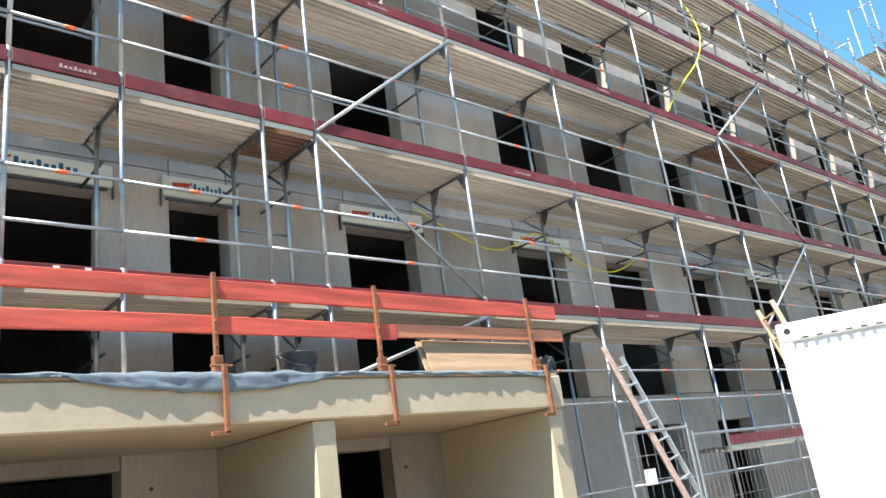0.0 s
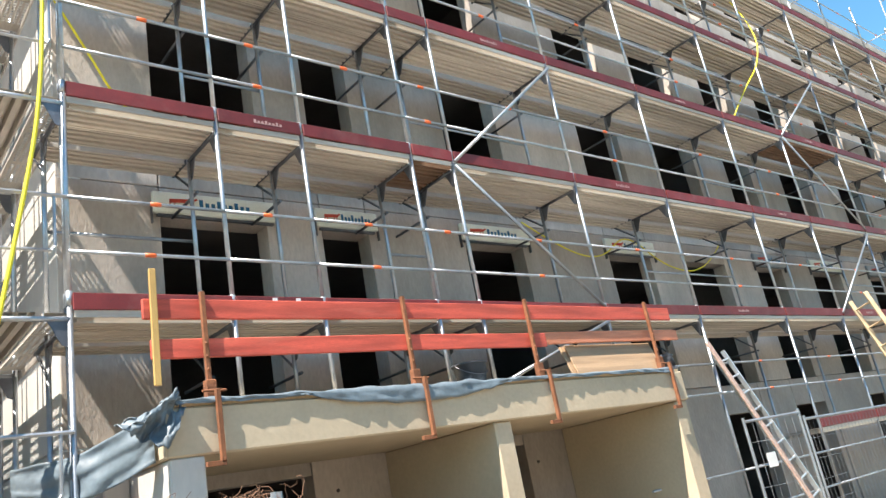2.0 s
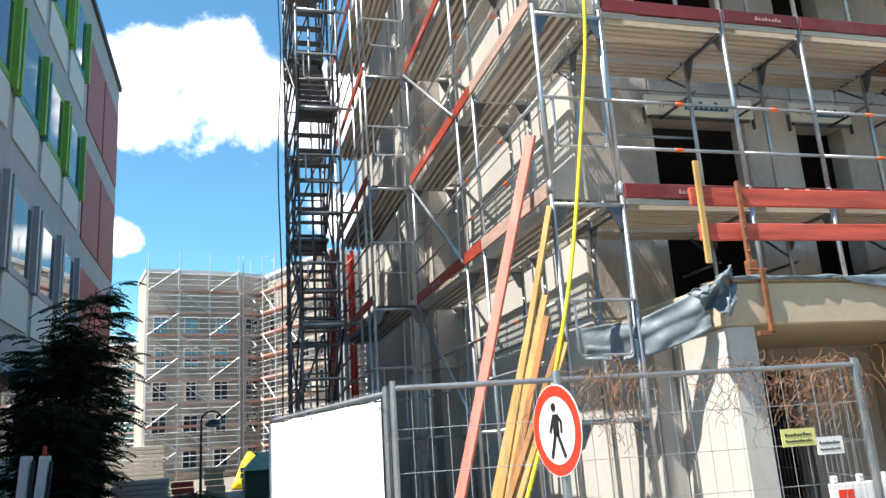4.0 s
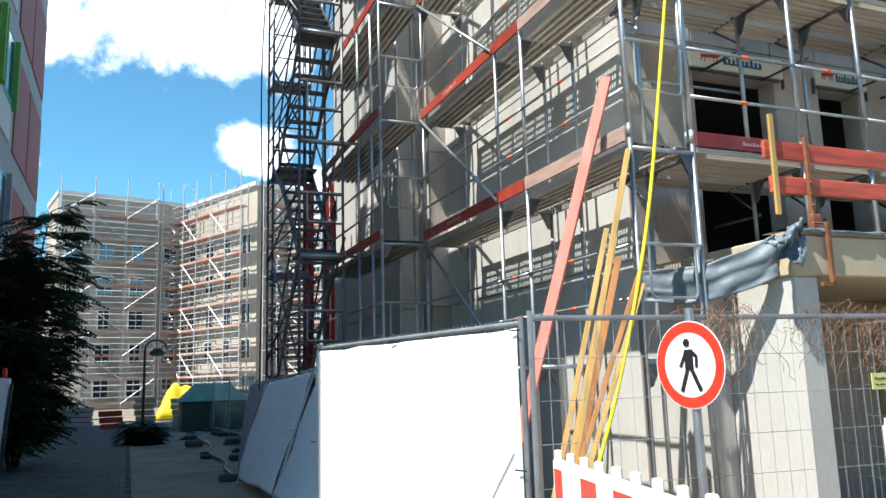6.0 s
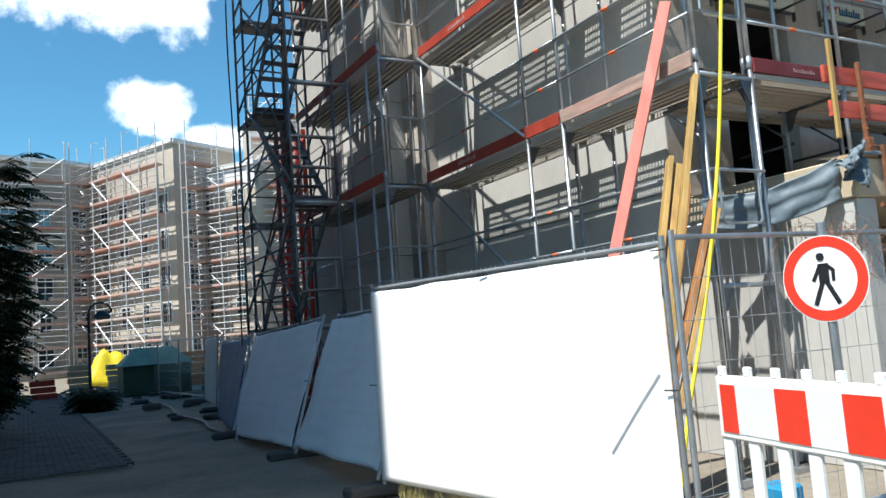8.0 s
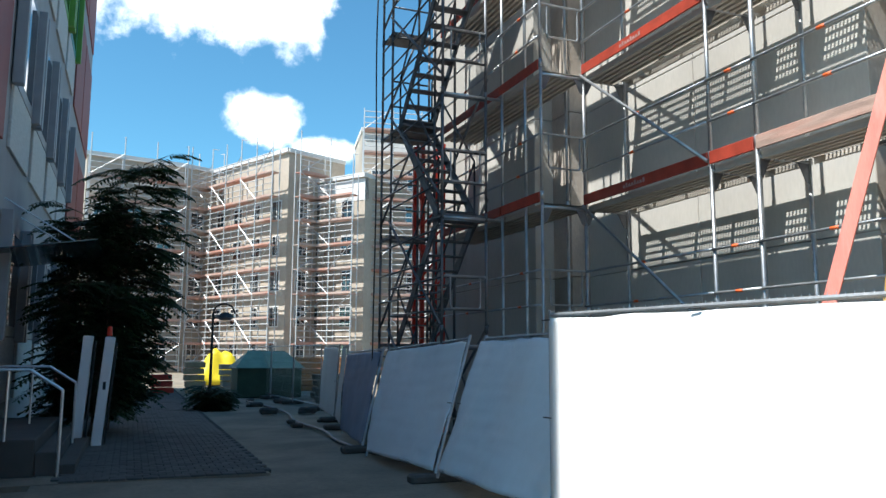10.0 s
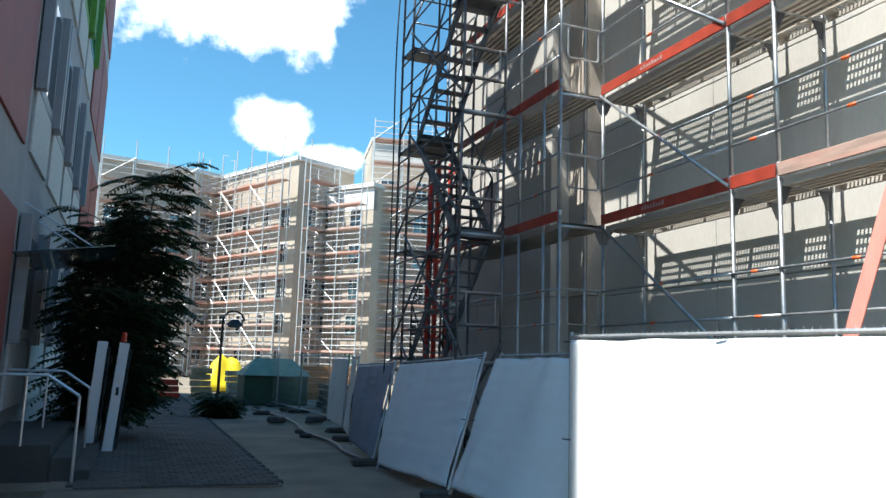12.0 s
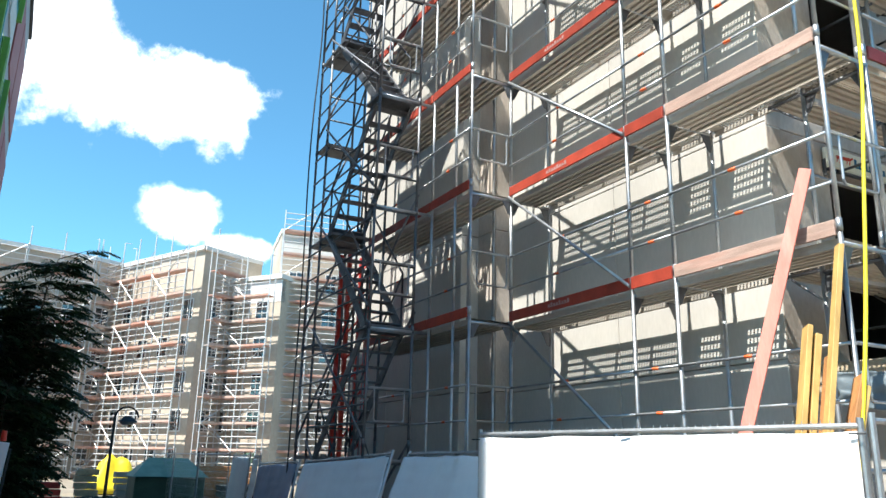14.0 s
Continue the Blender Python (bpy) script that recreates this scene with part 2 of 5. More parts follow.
BRICK_WHITE = material("whitewashed facade brick", (0.62, 0.62, 0.62), 0.8, 0, 0.15, 3, 30, 0.2, streak=(1, 1, 8))
FRAME_GREY = material("grey window frame", (0.32, 0.33, 0.36), 0.5, 0.2, 0.1, 4, 50, 0.0)
FRAME_GREEN = material("green window frame", (0.16, 0.36, 0.05), 0.5, 0, 0.12, 4, 50, 0.0)
FRAME_TEAL = material("teal window frame", (0.03, 0.26, 0.27), 0.5, 0, 0.12, 4, 50, 0.0)
RUBBER = material("recycled rubber foot", (0.09, 0.085, 0.08), 0.9, 0, 0.3, 6, 40, 0.3)
DARK_METAL = material("dark painted metal", (0.035, 0.04, 0.045), 0.5, 0.4, 0.2, 6, 50, 0.05)
LEAF = material("dark pinnate leaf", (0.035, 0.07, 0.022), 0.55, 0, 0.4, 3, 30, 0.05, translucent=0.3)
BARK = material("brown bark", (0.12, 0.09, 0.065), 0.9, 0, 0.4, 6, 40, 0.4)
DRY = material("dry vine stems", (0.28, 0.15, 0.09), 0.9, 0, 0.4, 6, 40, 0.1)
DRYGRASS = material("straw coloured grass", (0.55, 0.45, 0.18), 0.9, 0, 0.3, 6, 40, 0.0)
FAR_WALL = material("beige unrendered facade", (0.52, 0.45, 0.37), 0.9, 0, 0.2, 0.25, 4, 0.1, stain=0.3, stain_color=(0.4, 0.37, 0.33))
FAR_WHITE = material("white facade blockwork", (0.72, 0.71, 0.69), 0.9, 0, 0.12, 0.5, 4, 0.05)
FAR_STEEL = material("pale scaffold tube", (0.56, 0.57, 0.58), 0.5, 0.3, 0.15, 2, 9, 0.0)
FAR_DECK = material("reddish scaffold boards", (0.55, 0.27, 0.20), 0.8, 0, 0.4, 0.35, 6, 0.0, tint=(0.58, 0.48, 0.42))
GREEN_PAINT = material("dark green container paint", (0.05, 0.10, 0.06), 0.6, 0, 0.25, 3, 30, 0.05)
GREEN_ROOF = material("faded green roof sheet", (0.24, 0.36, 0.26), 0.6, 0, 0.2, 3, 30, 0.05)
YELLOW_SHEET = material("yellow cover sheet", (0.85, 0.66, 0.02), 0.5, 0, 0.15, 3, 20, 0.1)
RED_STEEL = material("red painted lattice steel", (0.62, 0.05, 0.03), 0.5, 0, 0.15, 5, 40, 0.0)
NOTICE = material("pale yellow notice board", (0.72, 0.68, 0.24), 0.5, 0, 0.12, 5, 40, 0.0)
BLUE_PLASTIC = material("blue plastic", (0.03, 0.28, 0.52), 0.4, 0, 0.15, 5, 40, 0.0)


def glass(name, color, rough=0.03):
    m = bpy.data.materials.new(name)
    m.use_nodes = True
    b = m.node_tree.nodes["Principled BSDF"]
    b.inputs["Base Color"].default_value = (*color, 1)
    b.inputs["Roughness"].default_value = rough
    b.inputs["IOR"].default_value = 1.9
    b.inputs["Specular IOR Level"].default_value = 0.9
    return m


WINDOW = glass("dark window glass", (0.02, 0.03, 0.04))
CANOPY_GLASS = glass("blue canopy glass", (0.03, 0.10, 0.14), 0.1)


# ---- mesh helpers ----
def world_of(ob):
    at = Vector((0, 0, 0))
    while ob is not None:
        at = at + ob.location
        ob = ob.parent
    return at


def thing(name, at, label, category, group="", kind=""):
    ob = new(name)
    ob.location = at
    ob.empty_display_size = 0.1
    return tagged(ob, label, category, group, kind)


def mesh_of(name, bm, mat, smooth=False):
    me = bpy.data.meshes.new(name)
    bm.normal_update()
    bm.to_mesh(me)
    bm.free()
    me.materials.append(mat)
    if smooth:
        for p in me.polygons:
            p.use_smooth = True
    return me


def part(name, bm, mat, parent=None, label="", smooth=False):
    if parent is not None:
        bmesh.ops.translate(bm, verts=bm.verts, vec=-world_of(parent))
    ob = new(name, mesh_of(name, bm, mat, smooth))
    ob.parent = parent
    if label:
        ob["label"] = label
    return ob


def piece(name, me, m, parent, label=""):
    ob = new(name, me)
    ob.parent = parent
    ob.matrix_basis = Matrix.Translation(-world_of(parent)) @ m
    if label:
        ob["label"] = label
    return ob


def box(bm, x0, x1, y0, y1, z0, z1, bevel=0.0):
    (x0, x1), (y0, y1), (z0, z1) = sorted((x0, x1)), sorted((y0, y1)), sorted((z0, z1))
    v = [bm.verts.new((x, y, z)) for z in (z0, z1) for y in (y0, y1) for x in (x0, x1)]
    faces = [bm.faces.new([v[i] for i in f]) for f in ((0, 2, 3, 1), (4, 5, 7, 6), (0, 1, 5, 4), (2, 6, 7, 3), (0, 4, 6, 2), (1, 3, 7, 5))]
    if bevel > 0:
        edges = list({e for f in faces for e in f.edges})
        bmesh.ops.bevel(bm, geom=edges, offset=bevel, segments=1, affect="EDGES", profile=0.5)
    return bm


def boxed(*a, bevel=0.0):
    return box(bmesh.new(), *a, bevel=bevel)


def along(p, q):
    """A pose whose z runs from p to q."""
    p, q = Vector(p), Vector(q)
    return Matrix.Translation(p) @ (q - p).to_track_quat("Z", "Y").to_matrix().to_4x4()


def tube(bm, p, q, r, seg=8, r2=None):
    p, q = Vector(p), Vector(q)
    n = (q - p).length
    m = along(p, q)
    r2 = r if r2 is None else r2
    turns = [(math.cos(2 * math.pi * i / seg), math.sin(2 * math.pi * i / seg)) for i in range(seg)]
    a = [bm.verts.new(m @ Vector((r * c, r * s, 0))) for c, s in turns]
    b = [bm.verts.new(m @ Vector((r2 * c, r2 * s, n))) for c, s in turns]
    for i in range(seg):
        k = (i + 1) % seg
        bm.faces.new((a[i], a[k], b[k], b[i]))
    bm.faces.new(a[::-1])
    bm.faces.new(b)
    return bm


def path_tube(bm, pts, r, seg=6):
    for a, b in zip(pts, pts[1:]):
        tube(bm, a, b, r, seg)
    return bm


def plank(bm, p, q, w, t, face=(0, 1, 0), bevel=0.004):
    """A board from p to q; w across, t thick along face."""
    p, q = Vector(p), Vector(q)
    z = (q - p).normalized()
    y = Vector(face)
    y = (y - z * y.dot(z)).normalized()
    x = y.cross(z)
    m = Matrix((x, y, z)).transposed().to_4x4()
    m.translation = (p + q) / 2
    r = bmesh.ops.create_cube(bm, size=1.0, matrix=m @ Matrix.Diagonal((w, t, (q - p).length, 1)))
    if bevel:
        bmesh.ops.bevel(bm, geom=list({e for v in r["verts"] for e in v.link_edges}), offset=bevel, segments=1, affect="EDGES", profile=0.5)
    return bm


CACHE = {}


def tube_mesh(length, r, mat, seg=8):
    key = ("tube", round(length, 3), r, mat.name)
    if key not in CACHE:
        CACHE[key] = mesh_of("tube", tube(bmesh.new(), (0, 0, 0), (0, 0, length), r, seg), mat, False)
        for p in CACHE[key].polygons:
            p.use_smooth = len(p.vertices) == 4
    return CACHE[key]


def tube_piece(name, p, q, r, mat, parent, seg=8):
    return piece(name, tube_mesh((Vector(q) - Vector(p)).length, r, mat, seg), along(p, q), parent)


def deck_mesh(length, width, mat):
    """A steel deck along x with a ribbed underside, its top at z 0."""
    key = ("deck", round(length, 3), width, mat.name)
    if key not in CACHE:
        bm = bmesh.new()
        prof = [(0, 0), (0, -0.085), (0.02, -0.085)]
        n = max(3, round(width / 0.11))
        step = (width - 0.04) / n
        for i in range(n):
            y = 0.02 + i * step
            prof += [(y + 0.004, -0.006), (y + step * 0.40, -0.006), (y + step * 0.46, -0.078), (y + step - 0.004, -0.078)]
        prof += [(width - 0.02, -0.01), (width - 0.02, -0.085), (width, -0.085), (width, 0)]
        a = [bm.verts.new((0, y, z)) for y, z in prof]
        b = [bm.verts.new((length, y, z)) for y, z in prof]
        for i in range(len(prof)):
            j = (i + 1) % len(prof)
            bm.faces.new((a[i], a[j], b[j], b[i]))
        bmesh.ops.recalc_face_normals(bm, faces=bm.faces)
        CACHE[key] = mesh_of("deck", bm, mat)
    return CACHE[key]


def perforated_mesh(length, width, mat):
    """A thin steel deck along y with rows of holes, its top at z 0."""
    key = ("holes", round(length, 3), width, mat.name)
    if key not in CACHE:
        bm = bmesh.new()
        ny, nx = int(length / 0.05), int(width / 0.05)
        dy, dx = length / ny, width / nx
        grid = {}

        def v(x, y):
            k = (round(x, 5), round(y, 5))
            if k not in grid:
                grid[k] = bm.verts.new((x, y, 0))
            return grid[k]

        for i in range(ny):
            for j in range(nx):
                x0, x1, y0, y1 = j * dx, (j + 1) * dx, i * dy, (i + 1) * dy
                c = [v(x0, y0), v(x1, y0), v(x1, y1), v(x0, y1)]
                cx, cy, h = (x0 + x1) / 2, (y0 + y1) / 2, 0.29
                if i < 3 or i > ny - 4 or i % 14 == 13:
                    bm.faces.new(c)
                    continue
                d = [v(cx - dx * h, cy - dy * h), v(cx + dx * h, cy - dy * h), v(cx + dx * h, cy + dy * h), v(cx - dx * h, cy + dy * h)]
                for k in range(4):
                    bm.faces.new((c[k], c[(k + 1) % 4], d[(k + 1) % 4], d[k]))
        box(bm, 0, 0.012, 0, length, -0.07, -0.001)
        box(bm, width - 0.012, width, 0, length, -0.07, -0.001)
        CACHE[key] = mesh_of("perforated_deck", bm, mat)
    return CACHE[key]


def gusset_mesh(mat):
    if "gusset" not in CACHE:
        bm = bmesh.new()
        vs = [bm.verts.new(c) for c in ((0, 0, 0), (0.16, 0, 0), (0.13, 0, -0.04), (0.05, 0, -0.2), (0, 0, -0.22))]
        f = bm.faces.new(vs)
        r = bmesh.ops.extrude_face_region(bm, geom=[f])
        bmesh.ops.translate(bm, verts=[g for g in r["geom"] if isinstance(g, bmesh.types.BMVert)], vec=(0, 0.008, 0))
        bmesh.ops.recalc_face_normals(bm, faces=bm.faces)
        CACHE["gusset"] = mesh_of("gusset", bm, mat)
    return CACHE["gusset"]


def letters(bm, x, z, width, height, n, y, depth=0.004, axis="x"):
    """A row of n upright bars and dots that stands for small lettering."""
    step = width / n
    row = [(x, z)]
    for i in range(n):
        b = x + i * step + step * 0.62
        row += [(b, z), (b + step * 0.38, z)] if i < n - 1 else [(b, z)]
    for i in reversed(range(n)):
        h = height * (1.0 if i % 3 == 0 else 0.7)
        a, b = x + i * step, x + i * step + step * 0.62
        row += [(b, z + h), (a, z + h)] + ([(a, z + height * 0.18), (a - step * 0.38, z + height * 0.18)] if i else [])
    place = (lambda u, v, d: (u, d, v)) if axis == "x" else (lambda u, v, d: (d, u, v))
    f = [bm.verts.new(place(u, v, y - depth)) for u, v in row]
    k = [bm.verts.new(place(u, v, y)) for u, v in row]
    bm.faces.new(f)
    bm.faces.new(k[::-1])
    for i in range(len(row)):
        j = (i + 1) % len(row)
        bm.faces.new((f[j], f[i], k[i], k[j]))
    return bm


# ---- ground ----
def sheet_mesh(x0, x1, y0, y1, nx, ny, amp, z=0.0):
    bm = bmesh.new()
    bmesh.ops.create_grid(bm, x_segments=nx, y_segments=ny, size=0.5)
    for v in bm.verts:
        x, y = x0 + (v.co.x + 0.5) * (x1 - x0), y0 + (v.co.y + 0.5) * (y1 - y0)
        v.co = (x, y, z + amp * (noise.noise((x * 0.6, y * 0.6, 0)) - 0.3))
    return bm


ground = part("ground", boxed(-600, 600, -600, 700, -0.5, -0.06), DIRT)
tagged(ground, "dusty sandy building site ground", "ground", kind="structure")
soil = part("soil", sheet_mesh(-7.2, 14, -12, 36, 90, 160, 0.05, 0.0), DIRT)
tagged(soil, "trodden sandy soil beside the pavement", "ground", kind="structure")

# ---- the building under construction ----
WA, WB = 1.45, 1.0          # faces of the two facades
ROOF = 14.3
FLOORS = [2.95, 5.8, 8.65, 11.5]
OPEN = [(2.16, 3.35), (4.25, 4.86), (6.72, 7.82), (10.1, 11.2), (12.5, 13.8), (15.2, 16.2), (17.8, 19.2), (21.1, 22.6), (24.2, 25.3), (26.9, 28.3), (30.0, 31.0), (32.8, 34.2), (36.0, 37.2), (38.6, 40.0)]
END = 44.0
wall_a = thing("wall_south", (0, WA, 0), "raw concrete facade with open window holes", "wall", kind="structure")


def wall_panel(x0, x1, z0, z1):
    g = 0.006
    part("panel", boxed(x0 + g, x1 - g, WA, WA + 0.28, z0 + g, z1 - g, bevel=0.008), CONCRETE, wall_a)


def storey(z0, z1, sill, top, openings):
    edge = WB
    for a, b in openings:
        wall_panel(edge, a, z0, z1)
        wall_panel(a, b, top, z1)
        if sill > z0 + 0.05:
            wall_panel(a, b, z0, sill)
        edge = b
    wall_panel(edge, END, z0, z1)


for f in FLOORS:
    storey(f - 0.05, f + 2.80, f - 0.05 if f < 3 else f + 0.55, f + 2.42, [(a - 0.07, b + 0.04) for a, b in OPEN])
storey(0, 2.90, 0, 2.35, [(2.0, 3.6), (5.6, 7.0), (9.2, 10.0), (12.3, 13.7), (15.0, 16.3), (18.6, 20.0), (23.0, 24.4)])
wall_panel(WB, END, ROOF + 0.06, ROOF + 0.35)
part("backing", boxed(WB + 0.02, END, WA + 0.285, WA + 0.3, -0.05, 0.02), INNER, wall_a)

wall_b = thing("wall_west", (WB, 6, 0), "grey precast concrete side wall with joints", "wall", kind="structure")
for i, f in enumerate([0] + FLOORS):
    top = ([0] + FLOORS + [ROOF + 0.4])[i + 1]
    for a, b in ((WA, 4.2), (4.2, 6.95)):
        part("panel", boxed(WB, WB + 0.26, a + 0.006, b - 0.006, f + 0.006, top - 0.006, bevel=0.008), CONCRETE_B, wall_b)
    part("panel", boxed(0.66, WB + 0.26, 6.95, 7.55, f + 0.006, top - 0.006, bevel=0.008), CONCRETE, wall_b)
    for a, b in ((7.55, 10.6), (10.6, 12.6)):
        part("panel", boxed(0.3, WB + 0.26, a + 0.006, b - 0.006, f + 0.006, top - 0.006, bevel=0.008), CONCRETE_B, wall_b)
# Assumed walls and slabs close the shell so its rooms stay dark.
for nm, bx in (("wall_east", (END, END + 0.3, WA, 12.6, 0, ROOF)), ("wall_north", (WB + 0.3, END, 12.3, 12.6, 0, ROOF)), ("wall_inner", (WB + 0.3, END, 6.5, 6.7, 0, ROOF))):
    tagged(part(nm, boxed(*bx), INNER), "assumed concrete wall closing the darkened shell", "wall", kind="structure")
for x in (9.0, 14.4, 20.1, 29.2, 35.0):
    tagged(part("wall_cross", boxed(x, x + 0.2, WA + 0.3, 6.49, 0, ROOF - 0.2), INNER), "assumed cross wall inside the darkened shell", "wall", kind="structure")
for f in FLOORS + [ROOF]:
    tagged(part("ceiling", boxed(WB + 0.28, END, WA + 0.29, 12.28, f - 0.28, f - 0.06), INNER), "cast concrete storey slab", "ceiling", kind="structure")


# ---- roller shutter boxes over the windows ----
def shutter_box(x0, x1, z0, mat, logo=True):
    t = thing("shutter_box", ((x0 + x1) / 2, WA, z0), "pale insulated roller shutter box over a window hole" if mat is BOXM else "grey insulated roller shutter box over a window hole", "shutter box", "roller shutter boxes")
    w = x1 - x0
    part("body", boxed(x0, x1, 1.38, WA - 0.002, z0, z0 + 0.26, bevel=0.012), mat, t)
    part("rail", boxed(x0 + 0.05, x1 - 0.05, 1.40, WA - 0.003, z0 - 0.035, z0 - 0.003, bevel=0.004), STEEL_DARK, t, "grey metal bottom rail")
    if logo:
        s = min(w, 1.3)
        bm = bmesh.new()
        a = x0 + w * 0.12
        plank(bm, (a, 1.376, z0 + 0.15), (a + 0.2 * s, 1.376, z0 + 0.165), 0.045, 0.004, bevel=0)
        for dx, dz in ((0.01, -0.06), (0.05, -0.07), (0.16, -0.06), (0.2, -0.065)):
            plank(bm, (a + dx * s, 1.376, z0 + 0.15), (a + (dx - 0.01) * s, 1.376, z0 + 0.15 + dz), 0.012, 0.004, bevel=0)
        plank(bm, (a + 0.2 * s, 1.376, z0 + 0.16), (a + 0.25 * s, 1.376, z0 + 0.195), 0.025, 0.004, bevel=0)
        part("emblem", bm, PRINT_RED, t, "red printed emblem")
        part("print", letters(bmesh.new(), a + 0.27 * s, z0 + 0.075, 0.5 * s, 0.12, 9, 1.379), PRINT_BLUE, t, "blue printed band")
    for x in (x0 - 0.015, x1 + 0.005):
        part("bracket", boxed(x, x + 0.012, 1.40, WA - 0.003, z0 - 0.12, z0 + 0.1), STEEL_DARK, t)


for k, f in enumerate(FLOORS[:3]):
    for i, (a, b) in enumerate(OPEN):
        if k == 0 and i == 4:
            continue
        shutter_box(a - 0.17, b + 0.17, f + 2.46, BOXM if i < 4 or (i + k) % 3 == 0 else BOX_GREY, (k == 0 and i < 10))


# ---- scaffold along the long facade ----
AX = [0.73, 2.16, 3.14, 4.64, 5.31, 7.65, 9.93, 12.69, 15.0, 17.65, 20.3, 22.7, 25.3, 27.9, 29.0, 31.6, 34.2, 36.0, 38.6]
LV = [3.83, 5.83, 7.83, 9.83, 11.83]
scaf_a = thing("scaffold", (10, 0.4, 0), "galvanised facade scaffold with red toe boards on the long front", "scaffold", "scaffolds")


def standard(x, y, z0, z1, parent, mat=STEEL):
    z = z0
    n = 0
    while z < z1 - 0.12 and n < 30:
        nxt = min(z1, (LV[0] + 0.12 + 2 * n) if LV[0] + 0.12 + 2 * n > z else z + 2)
        n += 1
        if nxt - z < 0.1:
            continue
        tube_piece("standard", (x, y, z), (x, y, nxt), 0.0242, mat, parent)
        tube_piece("collar", (x, y, nxt - 0.07), (x, y, nxt + 0.05), 0.031, mat, parent)
        z = nxt


def rail_x(x0, x1, y, z, parent, mark=True):
    tube_piece("guard_rail", (x0, y - 0.03, z), (x1, y - 0.03, z), 0.0175, STEEL, parent, 6)
    if mark:
        xm = x0 + (x1 - x0) * (0.5 + 0.04 * math.sin(7 * x0 + 3 * z))
        tube_piece("marking_tape", (xm - 0.05, y - 0.03, z), (xm + 0.05, y - 0.03, z), 0.0195, ORANGE, parent, 6)


def toe_board(x0, x1, y, z, parent, mat, mark):
    part("toe_board", boxed(x0 + 0.02, x1 - 0.02, y - 0.045, y - 0.018, z + 0.01, z + 0.155, bevel=0.004), mat, parent)
    part("deck_edge", boxed(x0 + 0.03, x1 - 0.03, y - 0.02, y + 0.002, z - 0.05, z + 0.002), DECK, parent, "dusty pale metal deck edge")
    if mark and x1 - x0 > 0.9:
        part("stencil", letters(bmesh.new(), x0 + (x1 - x0) * 0.42, z + 0.06, 0.34, 0.042, 8, y - 0.0455, 0.002), PRINT_PALE, parent, "pale stencilled marking")


for i, x in enumerate(AX):
    foot = 2.93 if x < 8.1 and i > 0 else 0.06
    high = 13.4 if x < 27 else 16.2
    standard(x, 0, foot, high, scaf_a)
    standard(x, 0.73, foot if i > 0 else 0.06, LV[-1] + (0.3 if x < 27 else 2.2), scaf_a)
    part("base_plate", boxed(x - 0.075, x + 0.075, -0.075, 0.075, foot - 0.05, foot), STEEL, scaf_a)
    for z in LV:
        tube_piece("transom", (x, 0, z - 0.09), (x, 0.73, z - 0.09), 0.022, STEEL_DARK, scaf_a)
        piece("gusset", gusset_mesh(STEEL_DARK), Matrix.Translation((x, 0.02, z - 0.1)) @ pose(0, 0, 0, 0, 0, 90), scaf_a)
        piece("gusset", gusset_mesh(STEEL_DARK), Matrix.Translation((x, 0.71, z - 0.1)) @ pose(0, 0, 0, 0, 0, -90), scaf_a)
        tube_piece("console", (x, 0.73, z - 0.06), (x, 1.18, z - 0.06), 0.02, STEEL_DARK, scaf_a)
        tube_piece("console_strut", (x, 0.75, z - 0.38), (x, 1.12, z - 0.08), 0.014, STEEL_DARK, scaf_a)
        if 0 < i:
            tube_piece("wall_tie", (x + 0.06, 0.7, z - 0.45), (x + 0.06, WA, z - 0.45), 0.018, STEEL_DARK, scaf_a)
    # top guard posts with a bent head
    if i % 2 == 0 and x > 12:
        tube_piece("guard_post", (x, 0.73, LV[-1]), (x, 0.73, high), 0.0242, STEEL, scaf_a)
        tube_piece("guard_post_head", (x, 0, high - 0.1), (x, 0.73, high - 0.1), 0.02, STEEL, scaf_a)
for i, (a, b) in enumerate(zip(AX, AX[1:])):
    n = b - a
    for k, z in enumerate(LV):
        for y in (0.035, 0.375):
            m = DECK_WOOD if (i, k) in ((3, 1), (8, 2)) else DECK
            piece("deck_board", deck_mesh(n - 0.03, 0.325, m), Matrix.Translation((a + 0.015, y, z)), scaf_a)
        piece("console_board", deck_mesh(n - 0.03, 0.325, DECK), Matrix.Translation((a + 0.015, 0.8, z - 0.005)), scaf_a)
        toe_board(a, b, 0, z, scaf_a, TOE, (i + k) % 2 == 0)
        rail_x(a, b, 0, z + 0.52, scaf_a, (i + k) % 2 == 0)
        rail_x(a, b, 0, z + 1.02, scaf_a)
        if (i + 2 * k) % 3 == 0:
            tube_piece("inner_rail", (a, 0.76, z + 1.0), (b, 0.76, z + 1.0), 0.0175, STEEL, scaf_a, 6)
    if a > 7.6:
        for z in (0.9, 1.45, 2.6, 3.05):
            rail_x(a, b, 0, z, scaf_a, z > 2)
    if a > 11:
        piece("deck_board", deck_mesh(n - 0.03, 0.65, DECK), Matrix.Translation((a + 0.015, 0.035, 1.83)), scaf_a)
        toe_board(a, b, 0, 1.83, scaf_a, TOE, False)
    if a > 26:
        piece("deck_board", deck_mesh(n - 0.03, 0.65, DECK), Matrix.Translation((a + 0.015, 0.035, 13.83)), scaf_a)
        toe_board(a, b, 0, 13.83, scaf_a, TOE, False)
        for z in (14.35, 14.85):
            rail_x(a, b, 0, z, scaf_a)
